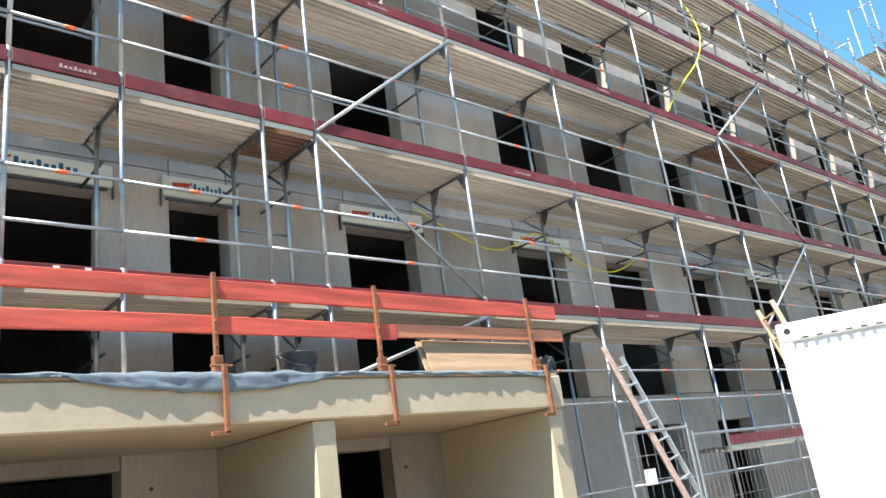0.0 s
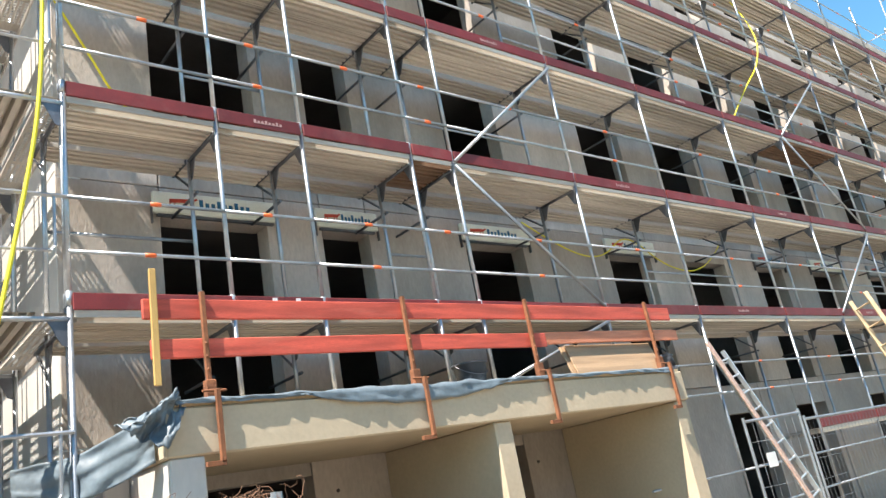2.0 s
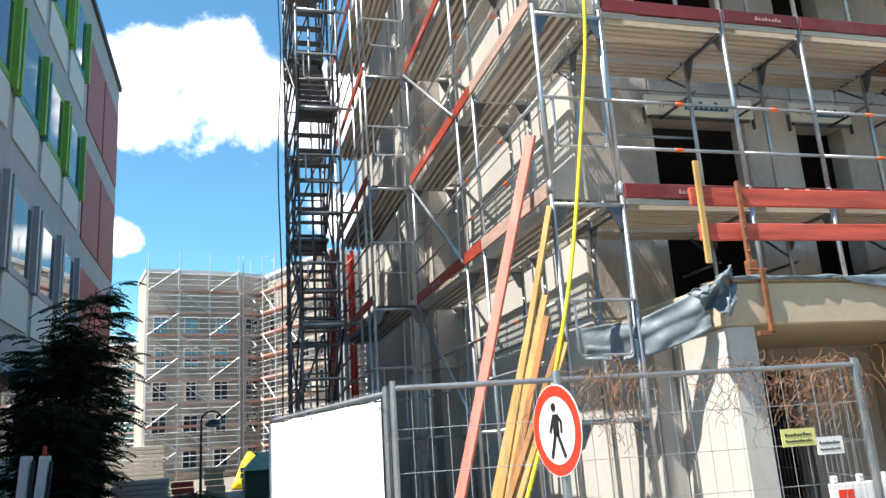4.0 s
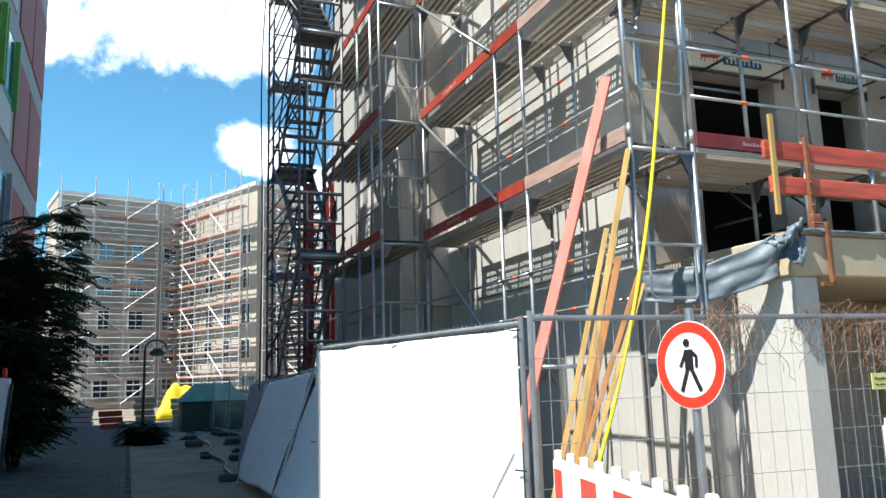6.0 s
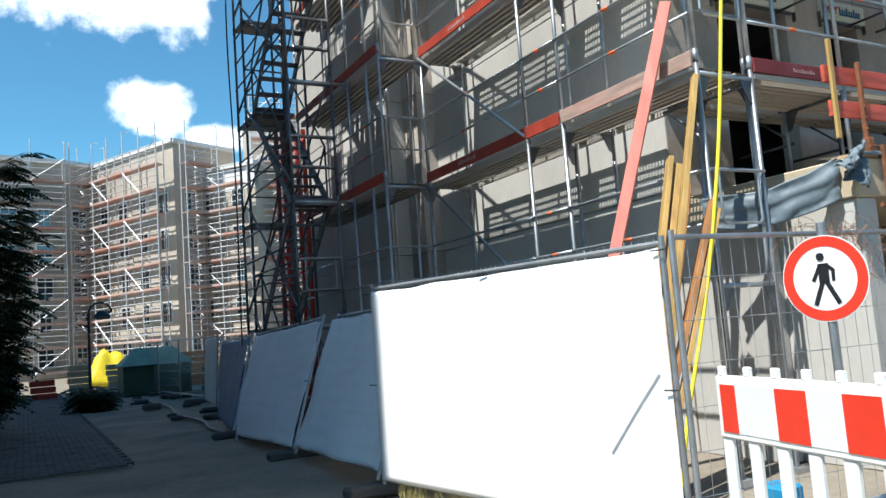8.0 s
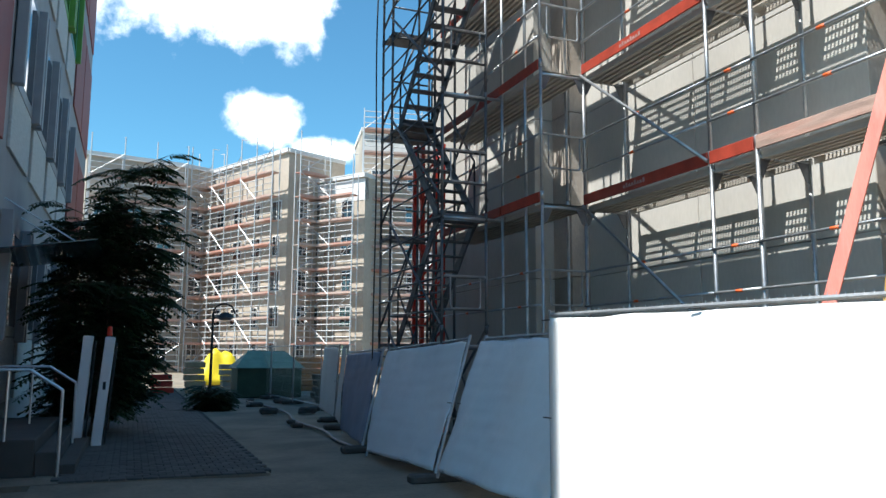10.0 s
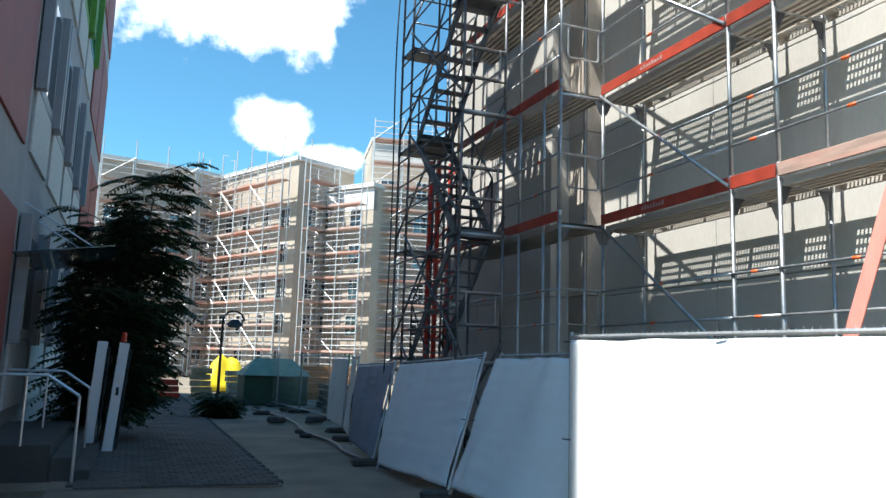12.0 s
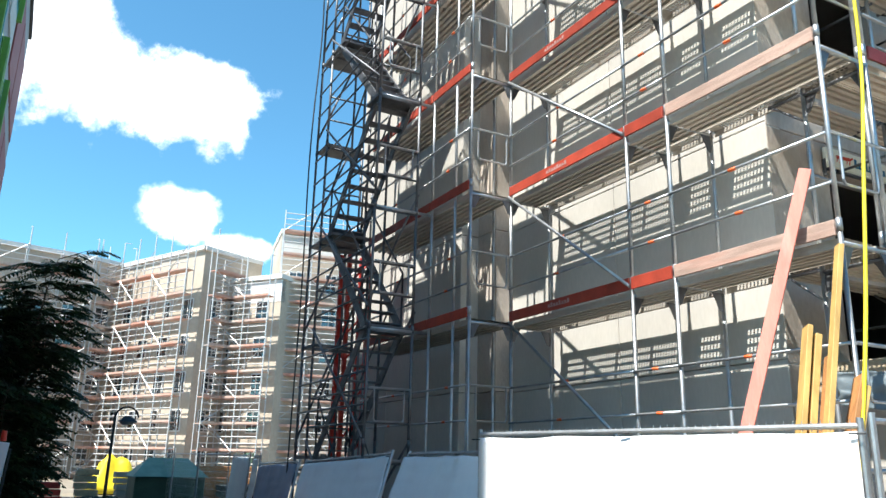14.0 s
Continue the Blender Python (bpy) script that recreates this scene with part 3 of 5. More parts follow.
for p, q in (((5.31, 5.83), (7.65, 7.75)), ((5.31, 5.78), (7.65, 3.9)), ((7.65, 3.75), (5.36, 2.97)), ((15.0, 7.85), (17.65, 9.75)), ((15.0, 7.8), (17.65, 5.9)), ((17.65, 5.75), (15.0, 3.9)),
             ((25.3, 9.85), (27.9, 11.75)), ((25.3, 9.8), (27.9, 7.9)), ((27.9, 7.75), (25.3, 5.9)), ((25.3, 5.8), (27.9, 3.9))):
    tube_piece("diagonal_brace", (p[0], -0.05, p[1]), (q[0], -0.05, q[1]), 0.022, STEEL, scaf_a)
part("stencil", letters(bmesh.new(), 2.55, LV[0] + 0.03, 0.34, 0.11, 4, -0.0455, 0.003), PRINT_WHITE, scaf_a, "white stencilled marking")


# ---- stair tower far along the front ----
def stair_tower(name, x0, x1, y0, y1, levels, posts, mat, label, parts_mat=ALU, run="x"):
    t = thing(name, ((x0 + x1) / 2, (y0 + y1) / 2, 0), label, "stair tower", "stair towers")
    for px, py in posts:
        for z in [0.05] + levels:
            tube_piece("standard", (px, py, z), (px, py, z + 2.0), 0.0242, mat, t)
            tube_piece("collar", (px, py, z + 1.92), (px, py, z + 2.04), 0.031, mat, t)
    for k, z in enumerate([levels[0] - 2.0] + levels):
        lo, hi = (0.12, 0.88) if k % 2 == 0 else (0.88, 0.12)
        for side in (0.08, 0.92):
            if run == "x":
                p = (x0 + lo * (x1 - x0), y0 + side * (y1 - y0), z)
                q = (x0 + hi * (x1 - x0), y0 + side * (y1 - y0), z + 2.0)
            else:
                p = (x0 + side * (x1 - x0), y0 + lo * (y1 - y0), z)
                q = (x0 + side * (x1 - x0), y0 + hi * (y1 - y0), z + 2.0)
            part("stringer", plank(bmesh.new(), p, q, 0.16, 0.03, (0, 1, 0) if run == "x" else (1, 0, 0)), parts_mat, t)
            up = Vector((0, 0, 0.95))
            part("handrail", path_tube(bmesh.new(), [Vector(p), Vector(p) + up, Vector(q) + up, Vector(q)], 0.018), mat, t)
        for j in range(9):
            f = lo + (hi - lo) * (j + 0.5) / 9
            zz = z + 2.0 * (j + 0.5) / 9
            if run == "x":
                cx = x0 + f * (x1 - x0)
                part("tread", boxed(cx - 0.1, cx + 0.1, y0 + 0.09 * (y1 - y0), y0 + 0.91 * (y1 - y0), zz - 0.02, zz), parts_mat, t)
            else:
                cy = y0 + f * (y1 - y0)
                part("tread", boxed(x0 + 0.09 * (x1 - x0), x0 + 0.91 * (x1 - x0), cy - 0.1, cy + 0.1, zz - 0.02, zz), parts_mat, t)
        # landing and rails round it
        if run == "x":
            cx = x0 + hi * (x1 - x0)
            part("landing", boxed(cx - 0.32, cx + 0.32, y0, y1, z + 1.95, z + 2.0), mat, t)
        else:
            cy = y0 + hi * (y1 - y0)
            part("landing", boxed(x0, x1, cy - 0.32, cy + 0.32, z + 1.95, z + 2.0), mat, t)
        for zz in (z + 2.5, z + 3.0):
            for a, b in (((x0, y0), (x1, y0)), ((x0, y0), (x0, y1)), ((x0, y1), (x1, y1))):
                tube_piece("guard_rail", (*a, zz), (*b, zz), 0.0175, mat, t, 6)
        tube_piece("transom", (x0, y0, z + 1.9), (x1, y0, z + 1.9), 0.022, mat, t, 6)
        tube_piece("transom", (x0, y1, z + 1.9), (x1, y1, z + 1.9), 0.022, mat, t, 6)
    return t


stair_tower("stair_tower", 31.6, 34.2, -1.5, -0.75, [1.83, 3.83, 5.83, 7.83, 9.83, 11.83], [(31.6, -1.5), (34.2, -1.5), (31.6, -0.8), (34.2, -0.8)], STEEL, "aluminium scaffold stair tower in front of the long facade")
stair_tower("stair_tower", -1.75, -1.0, 6.8, 9.4, [1.83, 3.83, 5.83, 7.83, 9.83, 11.83, 13.83], [(-1.0, 6.8), (-1.75, 6.8), (-1.0, 9.4), (-1.75, 9.4), (-1.75, 10.0), (-1.0, 10.0)], STEEL_DARK, "dark scaffold stair tower beside the side wall, shade put in its colour", STEEL_DARK, "y")

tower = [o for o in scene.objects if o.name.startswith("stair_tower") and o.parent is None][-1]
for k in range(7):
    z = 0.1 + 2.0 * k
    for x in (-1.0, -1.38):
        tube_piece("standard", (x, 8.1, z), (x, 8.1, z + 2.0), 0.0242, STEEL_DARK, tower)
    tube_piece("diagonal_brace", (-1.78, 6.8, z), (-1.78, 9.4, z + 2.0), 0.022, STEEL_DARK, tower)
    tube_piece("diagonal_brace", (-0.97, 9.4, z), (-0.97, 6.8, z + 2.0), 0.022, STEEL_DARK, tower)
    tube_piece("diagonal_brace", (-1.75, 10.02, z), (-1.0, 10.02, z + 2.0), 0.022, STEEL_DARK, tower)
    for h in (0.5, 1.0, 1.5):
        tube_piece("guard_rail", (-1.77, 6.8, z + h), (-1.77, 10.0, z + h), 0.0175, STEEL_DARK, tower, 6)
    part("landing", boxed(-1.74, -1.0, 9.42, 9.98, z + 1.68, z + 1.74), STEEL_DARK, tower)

# ---- scaffold along the side wall ----
scaf_b = thing("scaffold", (0.4, 3, 0), "galvanised scaffold with red toe boards on the side wall", "scaffold", "scaffolds")
BY = [0.0, 2.05, 2.77, 5.46]


def rail_y(x, y0, y1, z, parent, mark=True):
    tube_piece("guard_rail", (x - 0.03, y0, z), (x - 0.03, y1, z), 0.0175, STEEL, parent, 6)
    if mark:
        ym = y0 + (y1 - y0) * (0.5 + 0.05 * math.sin(5 * y0 + 3 * z))
        tube_piece("marking_tape", (x - 0.03, ym - 0.05, z), (x - 0.03, ym + 0.05, z), 0.0195, ORANGE, parent, 6)


def end_guard(x0, x1, y, z, parent):
    """A double end guard rail: a straight tube with a bent hoop under it."""
    part("end_guard", path_tube(bmesh.new(), [(x0, y - 0.03, z + 1.02), (x1, y - 0.03, z + 1.02)], 0.018), STEEL, parent)
    a, b = x0 + 0.14 * (x1 - x0), x1 - 0.14 * (x1 - x0)
    part("end_guard_hoop", path_tube(bmesh.new(), [(a, y - 0.03, z + 1.02), (a, y - 0.03, z + 0.56), (a + 0.05 * (b - a), y - 0.03, z + 0.52), (b - 0.05 * (b - a), y - 0.03, z + 0.52), (b, y - 0.03, z + 0.56), (b, y - 0.03, z + 1.02)], 0.014), STEEL, parent)


LB = LV
for j, y in enumerate(BY):
    standard(0, y, 0.06, 14.9, scaf_b)
    standard(0.73, y + (0.06 if j == 0 else 0), 0.06, 12.2, scaf_b)
    part("base_plate", boxed(-0.075, 0.075, y - 0.075, y + 0.075, 0.0, 0.06), STEEL, scaf_b)
    for z in [1.83] + LB:
        tube_piece("transom", (0, y, z - 0.06), (0.73, y, z - 0.06), 0.024, STEEL, scaf_b)
        piece("gusset", gusset_mesh(STEEL), Matrix.Translation((0.02, y, z - 0.08)), scaf_b)
        piece("gusset", gusset_mesh(STEEL), Matrix.Translation((0.71, y, z - 0.08)) @ pose(0, 0, 0, 0, 0, 180), scaf_b)
for z in [1.83] + LB:
    end_guard(0, 0.73, 0, z, scaf_b)
for j, (a, b) in enumerate(zip(BY, BY[1:])):
    n = b - a
    for k, z in enumerate(LB):
        turn = Matrix.Translation((0.48, a + 0.015, z)) @ pose(0, 0, 0, 0, 0, 90)
        piece("deck_board", deck_mesh(n - 0.03, 0.44, DECK_B), turn, scaf_b)
        piece("perforated_deck", perforated_mesh(n - 0.03, 0.27, DECK_B), Matrix.Translation((0.53, a + 0.015, z - 0.004)), scaf_b)
        mat = WOOD_RAW if j == 0 and k < 5 else TOE_B
        part("toe_board", boxed(-0.045, -0.018, a + 0.02, b - 0.02, z + 0.01, z + 0.16, bevel=0.004), mat, scaf_b, "weathered pink timber toe board" if j == 0 else "")
        if j == 2:
            part("stencil", letters(bmesh.new(), a + 1.2, z + 0.06, 0.5, 0.06, 8, -0.0455, 0.002, "y"), PRINT_PALE, scaf_b, "pale stencilled marking")
        rail_y(0, a, b, z + 0.52, scaf_b)
        rail_y(0, a, b, z + 1.02, scaf_b)
    for z in (2.35, 2.85):
        rail_y(0, a, b, z, scaf_b)
for z in [1.83] + LB[:-1]:
    tube_piece("diagonal_brace", (-0.05, 5.46, z + 2.0), (-0.05, 2.77, z + 0.05), 0.022, STEEL, scaf_b)
# the step outwards beside the stair tower
SX = -0.73
for y in (5.46, 5.95, 6.75):
    standard(SX, y, 0.06, 14.9, scaf_b)
    standard(0.0 if y > 5.5 else 0.02, y + 0.02, 0.06, 14.9, scaf_b)
for z in [1.83] + LB:
    tube_piece("transom", (SX, 5.46, z - 0.06), (0, 5.46, z - 0.06), 0.026, STEEL, scaf_b)
    piece("gusset", gusset_mesh(STEEL), Matrix.Translation((SX + 0.02, 5.45, z - 0.08)), scaf_b)
    piece("gusset", gusset_mesh(STEEL), Matrix.Translation((-0.02, 5.45, z - 0.08)) @ pose(0, 0, 0, 0, 0, 180), scaf_b)
    end_guard(SX, 0, 5.46, z, scaf_b)
    tube_piece("transom", (-1.75, 6.8, z - 0.06), (SX, 6.8, z - 0.06), 0.026, STEEL, scaf_b)
    end_guard(-1.72, -1.02, 6.8, z, scaf_b)
    for a, b in ((5.46, 6.75), (6.75, 9.4)):
        if z > 2:
            piece("deck_board", deck_mesh(b - a - 0.03, 0.65, DECK_B), Matrix.Translation((SX + 0.70, a + 0.015, z)) @ pose(0, 0, 0, 0, 0, 90), scaf_b)
            part("toe_board", boxed(SX - 0.045, SX - 0.018, a + 0.02, b - 0.02, z + 0.01, z + 0.16, bevel=0.004), TOE_B, scaf_b)
        for h in (0.52, 1.02):
            rail_y(SX, a, b, z + h, scaf_b)
for y in (9.4,):
    standard(SX, y, 0.06, 14.9, scaf_b)

# ---- portico with two bays ----
portico = thing("portico", (4.5, 0.4, 0), "cast concrete entrance portico with two bays, warm bounce in its beige", "portico")
part("slab", boxed(1.21, 8.1, -0.62, WA - 0.004, 2.5, 2.88, bevel=0.015), PORTICO, portico)
part("pier", boxed(1.24, 1.52, -0.60, WA - 0.004, 0, 2.497, bevel=0.012), CONCRETE_B, portico, "pale grey cast pier")
part("dividing_wall", boxed(4.62, 4.86, -0.58, WA - 0.004, 0, 2.497, bevel=0.012), PORTICO, portico)
part("side_wall", boxed(7.82, 8.09, -0.58, WA - 0.004, 0, 2.497, bevel=0.012), PORTICO, portico)
part("side_wall", boxed(1.02, 1.235, 0.3, WA - 0.004, 0, 2.497, bevel=0.012), CONCRETE_B, portico)
for x, z in ((2.4, 2.1), (3.9, 2.15), (5.3, 2.12), (7.2, 2.1)):
    part("anchor_hole", tube(bmesh.new(), (x, WA - 0.02, z), (x, WA - 0.006, z), 0.022), INNER, portico, "dark anchor hole")
part("slab_edge_board", boxed(1.22, 8.05, -0.61, -0.4, 2.884, 2.91), LADDER_WOOD, portico, "thin timber edge board")


def cloth(p, nu, nv, mat, parent, name="sheet", thick=0.004, label=""):
    """A sheet from a function p(u, v) with u, v in 0 to 1."""
    bm = bmesh.new()
    P = [[Vector(p(i / nu, j / nv)) for j in range(nv + 1)] for i in range(nu + 1)]

    def lift(i, j):
        n = (P[min(i + 1, nu)][j] - P[max(i - 1, 0)][j]).cross(P[i][min(j + 1, nv)] - P[i][max(j - 1, 0)])
        return P[i][j] + n.normalized() * thick

    g = [[bm.verts.new(P[i][j]) for j in range(nv + 1)] for i in range(nu + 1)]
    h = [[bm.verts.new(lift(i, j)) for j in range(nv + 1)] for i in range(nu + 1)]
    for i in range(nu):
        for j in range(nv):
            bm.faces.new((g[i][j], g[i][j + 1], g[i + 1][j + 1], g[i + 1][j]))
            bm.faces.new((h[i][j], h[i + 1][j], h[i + 1][j + 1], h[i][j + 1]))
    rim = [(i, 0) for i in range(nu)] + [(nu, j) for j in range(nv)] + [(i, nv) for i in range(nu, 0, -1)] + [(0, j) for j in range(nv, 0, -1)]
    for (i, j), (k, m) in zip(rim, rim[1:] + rim[:1]):
        bm.faces.new((g[i][j], g[k][m], h[k][m], h[i][j]))
    return part(name, bm, mat, parent, label, smooth=True)


def nz(*a):
    return noise.noise(Vector(a))


tarp = thing("tarpaulin", (4, -0.6, 2.9), "crumpled blue grey tarpaulin over the portico edge", "tarpaulin")


def tarp_edge(u, v):
    x = 1.3 + u * 6.6
    drop = 0.035 + 0.13 * max(0.0, math.sin(1.35 * x + 2.9)) ** 0.7 * (1 if x < 6.3 else 0.3) + 0.02 * nz(x * 3, 1, 0)
    if v < 0.45:
        return Vector((x, -0.2 - 0.45 * v / 0.45, 2.925 + 0.03 * nz(x * 4, v * 5, 2) + 0.02))
    w = (v - 0.45) / 0.55
    return Vector((x, -0.645 - 0.03 * abs(nz(x * 5, w * 3, 4)), 2.93 - drop * w + 0.012 * nz(x * 9, w * 4, 7)))


cloth(tarp_edge, 160, 10, TARP, tarp, "hem")


def tarp_heap(u, v):
    # a crumpled corner thrown over the slab, pointed at its top and trailing down and outwards
    a = u * 2 - 1
    fold = 0.05 * math.sin(9 * u + 3 * v) + 0.05 * nz(a * 5, v * 4, 5) + 0.025 * nz(a * 13, v * 9, 2)
    x = 1.30 - 0.30 * v + a * (0.08 + 0.11 * v)
    z = 3.02 - 0.36 * v - 0.14 * abs(a) * (1 - v) - 0.10 * a * v + 0.05 * nz(a * 4, v * 5, 1)
    return Vector((x, -0.66 - 0.05 * v + fold, z))


cloth(tarp_heap, 34, 34, TARP, tarp, "fold")


def tarp_side(u, v):
    x = 1.18 - u * 0.80
    sag = 0.10 * math.sin(math.pi * u)
    return Vector((x, -0.5 + 0.95 * u + 0.05 * nz(x * 5, v * 4, 2) + 0.02 * math.sin(20 * u + 2 * v), 2.90 - 0.22 * u - sag - (0.40 - 0.08 * u) * v + 0.03 * nz(x * 6, v * 3, 9)))


cloth(tarp_side, 20, 20, TARP, tarp, "hanging_sheet")


def tarp_bunch(u, v):
    a = u * 2 - 1
    return Vector((8.15 + 0.16 * a + 0.05 * v, -0.35 - 0.12 * (1 - a * a) + 0.08 * nz(a * 4, v * 5, 3), 3.15 - 0.3 * v + 0.06 * nz(a * 7, v * 6, 1)))


black_sack = thing("sack", (8.15, -0.35, 2.9), "black plastic sheet bunched at the portico end", "plastic sheet")
cloth(tarp_bunch, 14, 14, BUCKET, black_sack, "film")

# ---- red side boards with clamps ----
for nm, x0, x1, z0, z1, y, mat, lab in (("guard_board", 1.15, 8.38, 3.63, 3.80, -0.47, BEAM, "long red painted timber guard board on clamps"), ("guard_board", 1.2, 5.78, 3.30, 3.46, -0.47, BEAM, "red painted timber guard board on clamps"),
                                       ("guard_board", 5.62, 8.5, 3.335, 3.48, -0.43, BEAM_LIGHT, "faded orange timber guard board on clamps")):
    bm = boxed(x0, x1, y - 0.02, y + 0.02, z0, z1, bevel=0.006)
    bmesh.ops.bisect_plane(bm, geom=bm.verts[:] + bm.edges[:] + bm.faces[:], plane_co=((x0 + x1) / 2, y, 0), plane_no=(1, 0, 0))
    for v in bm.verts:
        v.co.z += 0.012 * math.sin((v.co.x - x0) * 0.7)
    tagged(part(nm, bm, mat), lab, "guard board", "red guard boards")
for x in (1.64, 3.75, 5.52, 7.82):
    t = thing("edge_clamp", (x, -0.5, 2.5), "rusty steel guard rail clamp on the slab edge", "clamp", "edge clamps")
    part("post", boxed(x - 0.02, x + 0.02, -0.535, -0.495, 2.5, 3.86, bevel=0.003), RUST, t)
    part("sleeve", boxed(x - 0.045, x + 0.045, -0.56, -0.49, 2.94, 3.1, bevel=0.006), RUST, t)
    part("arm", boxed(x - 0.018, x + 0.018, -0.665, -0.5, 2.89, 2.93, bevel=0.003), RUST, t)
    part("jaw", boxed(x - 0.02, x + 0.02, -0.68, -0.64, 2.42, 3.0, bevel=0.003), RUST, t)
    part("lower_jaw", boxed(x - 0.14, x + 0.02, -0.68, -0.64, 2.40, 2.44, bevel=0.003), RUST, t)
    bm = bmesh.new()
    tube(bm, (x - 0.1, -0.6, 3.0), (x + 0.1, -0.6, 3.0), 0.011)
    for j in range(3):
        tube(bm, (x - 0.012, -0.55, 3.18 + 0.11 * j), (x + 0.012, -0.49, 3.24 + 0.11 * j), 0.008)
    part("screw", bm, RUST, t)
tagged(part("batten", plank(bmesh.new(), (1.235, -0.51, 4.05), (1.225, -0.51, 3.08), 0.055, 0.03), YELLOW), "short yellow batten nailed to the guard boards", "batten")

# ---- bucket and plywood on the portico ----
bk = thing("mortar_bucket", (4.68, -0.3, 2.92), "black mortar bucket smeared with dried cement", "bucket")
bm = bmesh.new()
rings = [(0.0, 0.14), (0.005, 0.15), (0.23, 0.185), (0.232, 0.2), (0.25, 0.2), (0.25, 0.178), (0.03, 0.14), (0.03, 0.0)]
prev = None
for z, r in rings:
    row = [bm.verts.new((4.68 + max(r, 0.001) * math.cos(2 * math.pi * i / 24), -0.3 + max(r, 0.001) * math.sin(2 * math.pi * i / 24), 2.925 + z)) for i in range(24)]
    if prev:
        for i in range(24):
            bm.faces.new((prev[i], prev[(i + 1) % 24], row[(i + 1) % 24], row[i]))
    prev = row
bmesh.ops.recalc_face_normals(bm, faces=bm.faces)
part("body", bm, BUCKET, bk, smooth=True)
part("handle", path_tube(bmesh.new(), [(4.68 + 0.2 * math.cos(a), -0.3 - 0.19 * abs(math.sin(a)) * 0.9, 3.15 - 0.12 * math.sin(a)) for a in [math.pi * i / 10 for i in range(11)]], 0.005), STEEL_DARK, bk)
for i, (x0, x1, lean, dx) in enumerate(((6.2, 7.9, 0.0, 0.0), (6.14, 7.88, 0.03, -0.01))):
    bm = plank(bmesh.new(), ((x0 + x1) / 2, -0.5 + lean, 2.925), ((x0 + x1) / 2, -0.36 + lean, 3.33 + dx), x1 - x0, 0.02, (0, 1, 0))
    tagged(part("plywood_sheet", bm, PLY), "weathered plywood sheet leaning on the portico edge", "plywood sheet", "plywood sheets")

# ---- hoses and cables ----
def hose(name, pts, r, mat, label, cat="hose"):
    cu = bpy.data.curves.new(name, "CURVE")
    cu.dimensions, cu.bevel_depth, cu.bevel_resolution = "3D", r, 2
    s = cu.splines.new("NURBS")
    s.points.add(len(pts) - 1)
    for p, c in zip(s.points, pts):
        p.co = (*c, 1)
    s.use_endpoint_u, s.order_u, s.resolution_u = True, 3, 6
    me = bpy.data.meshes.new_from_object(new(name + "_curve", cu))
    bpy.data.objects.remove(bpy.data.objects[name + "_curve"])
    ob = new(name, me)
    me.materials.append(mat)
    return tagged(ob, label, cat)


hose("yellow_hose", [(0.62, 0.1, 9.5), (0.58, -0.06, 7.8), (0.55, -0.1, 5.8), (0.36, -0.08, 4.6), (0.12, -0.1, 3.3), (-0.1, -0.13, 2.5), (-0.45, -0.17, 1.45), (-0.85, -0.22, 0.6), (-1.05, -0.3, 0.04)], 0.018, YELLOW_HOSE, "thin yellow plastic hose hanging down the corner scaffold")
hose("yellow_hose", [(0.6, 0.0, 7.0), (1.0, 0.2, 6.55), (1.35, 0.4, 6.1), (1.8, 0.6, 5.9)], 0.012, YELLOW_HOSE, "thin yellow hose running onto the deck")
hose("yellow_hose", [(7.8, 1.3, 5.75), (8.6, 1.2, 5.25), (9.6, 1.25, 5.2), (10.3, 1.2, 5.75), (11.3, 1.2, 5.1), (12.6, 1.2, 5.05), (13.4, 1.2, 5.7)], 0.012, YELLOW_HOSE, "thin yellow hose slung along the facade")
hose("yellow_hose", [(15.3, 0.2, 11.5), (15.4, -0.1, 10.6), (15.0, -0.1, 9.6), (13.9, -0.05, 8.7), (13.4, 0.2, 7.9)], 0.014, YELLOW_HOSE, "thin yellow hose hanging from the upper decks")
hose("rope", [(-1.85, 9.95, 15.5), (-1.9, 9.9, 12.0), (-1.8, 10.0, 10.5), (-1.95, 9.9, 8.0), (-1.85, 10.0, 5.0), (-1.9, 9.95, 2.0), (-1.9, 9.95, 0.02)], 0.015, DARK_METAL, "dark rope hanging down the stair tower", "rope")

# ---- timbers leaning at the corner ----
def timber(p, q, w, t, mat, label, face=(1, -0.5, 0)):
    return tagged(part("plank", plank(bmesh.new(), p, q, w, t, face), mat), label, "plank", "planks leaning at the corner")


timber((-0.98, 0.98, 0.55), (-0.04, 0.25, 4.56), 0.115, 0.035, PLANK_PINK, "long salmon red plank leaning on the corner scaffold", (-1, -0.6, 0))
timber((-1.08, -0.06, 0.03), (-0.03, 0.0, 3.74), 0.09, 0.05, YELLOW, "long yellow timber leaning on the corner scaffold")
timber((-1.10, 0.16, 0.03), (-0.07, 0.38, 3.04), 0.13, 0.05, YELLOW, "yellow shuttering timber leaning at the corner")
timber((-1.02, 0.13, 0.03), (-0.02, 0.33, 2.96), 0.10, 0.06, YELLOW, "yellow shuttering timber leaning at the corner")
timber((-1.00, 0.06, 0.03), (-0.09, 0.18, 2.74), 0.08, 0.06, BROWN_WOOD, "brown squared timber leaning at the corner")
timber((-1.22, -0.10, 0.03), (-0.05, -0.06, 2.55), 0.15, 0.045, BROWN_WOOD, "orange brown plank leaning at the corner")
timber((-1.14, -0.16, 0.03), (-0.06, -0.12, 2.46), 0.06, 0.045, YELLOW, "narrow yellow batten leaning at the corner")

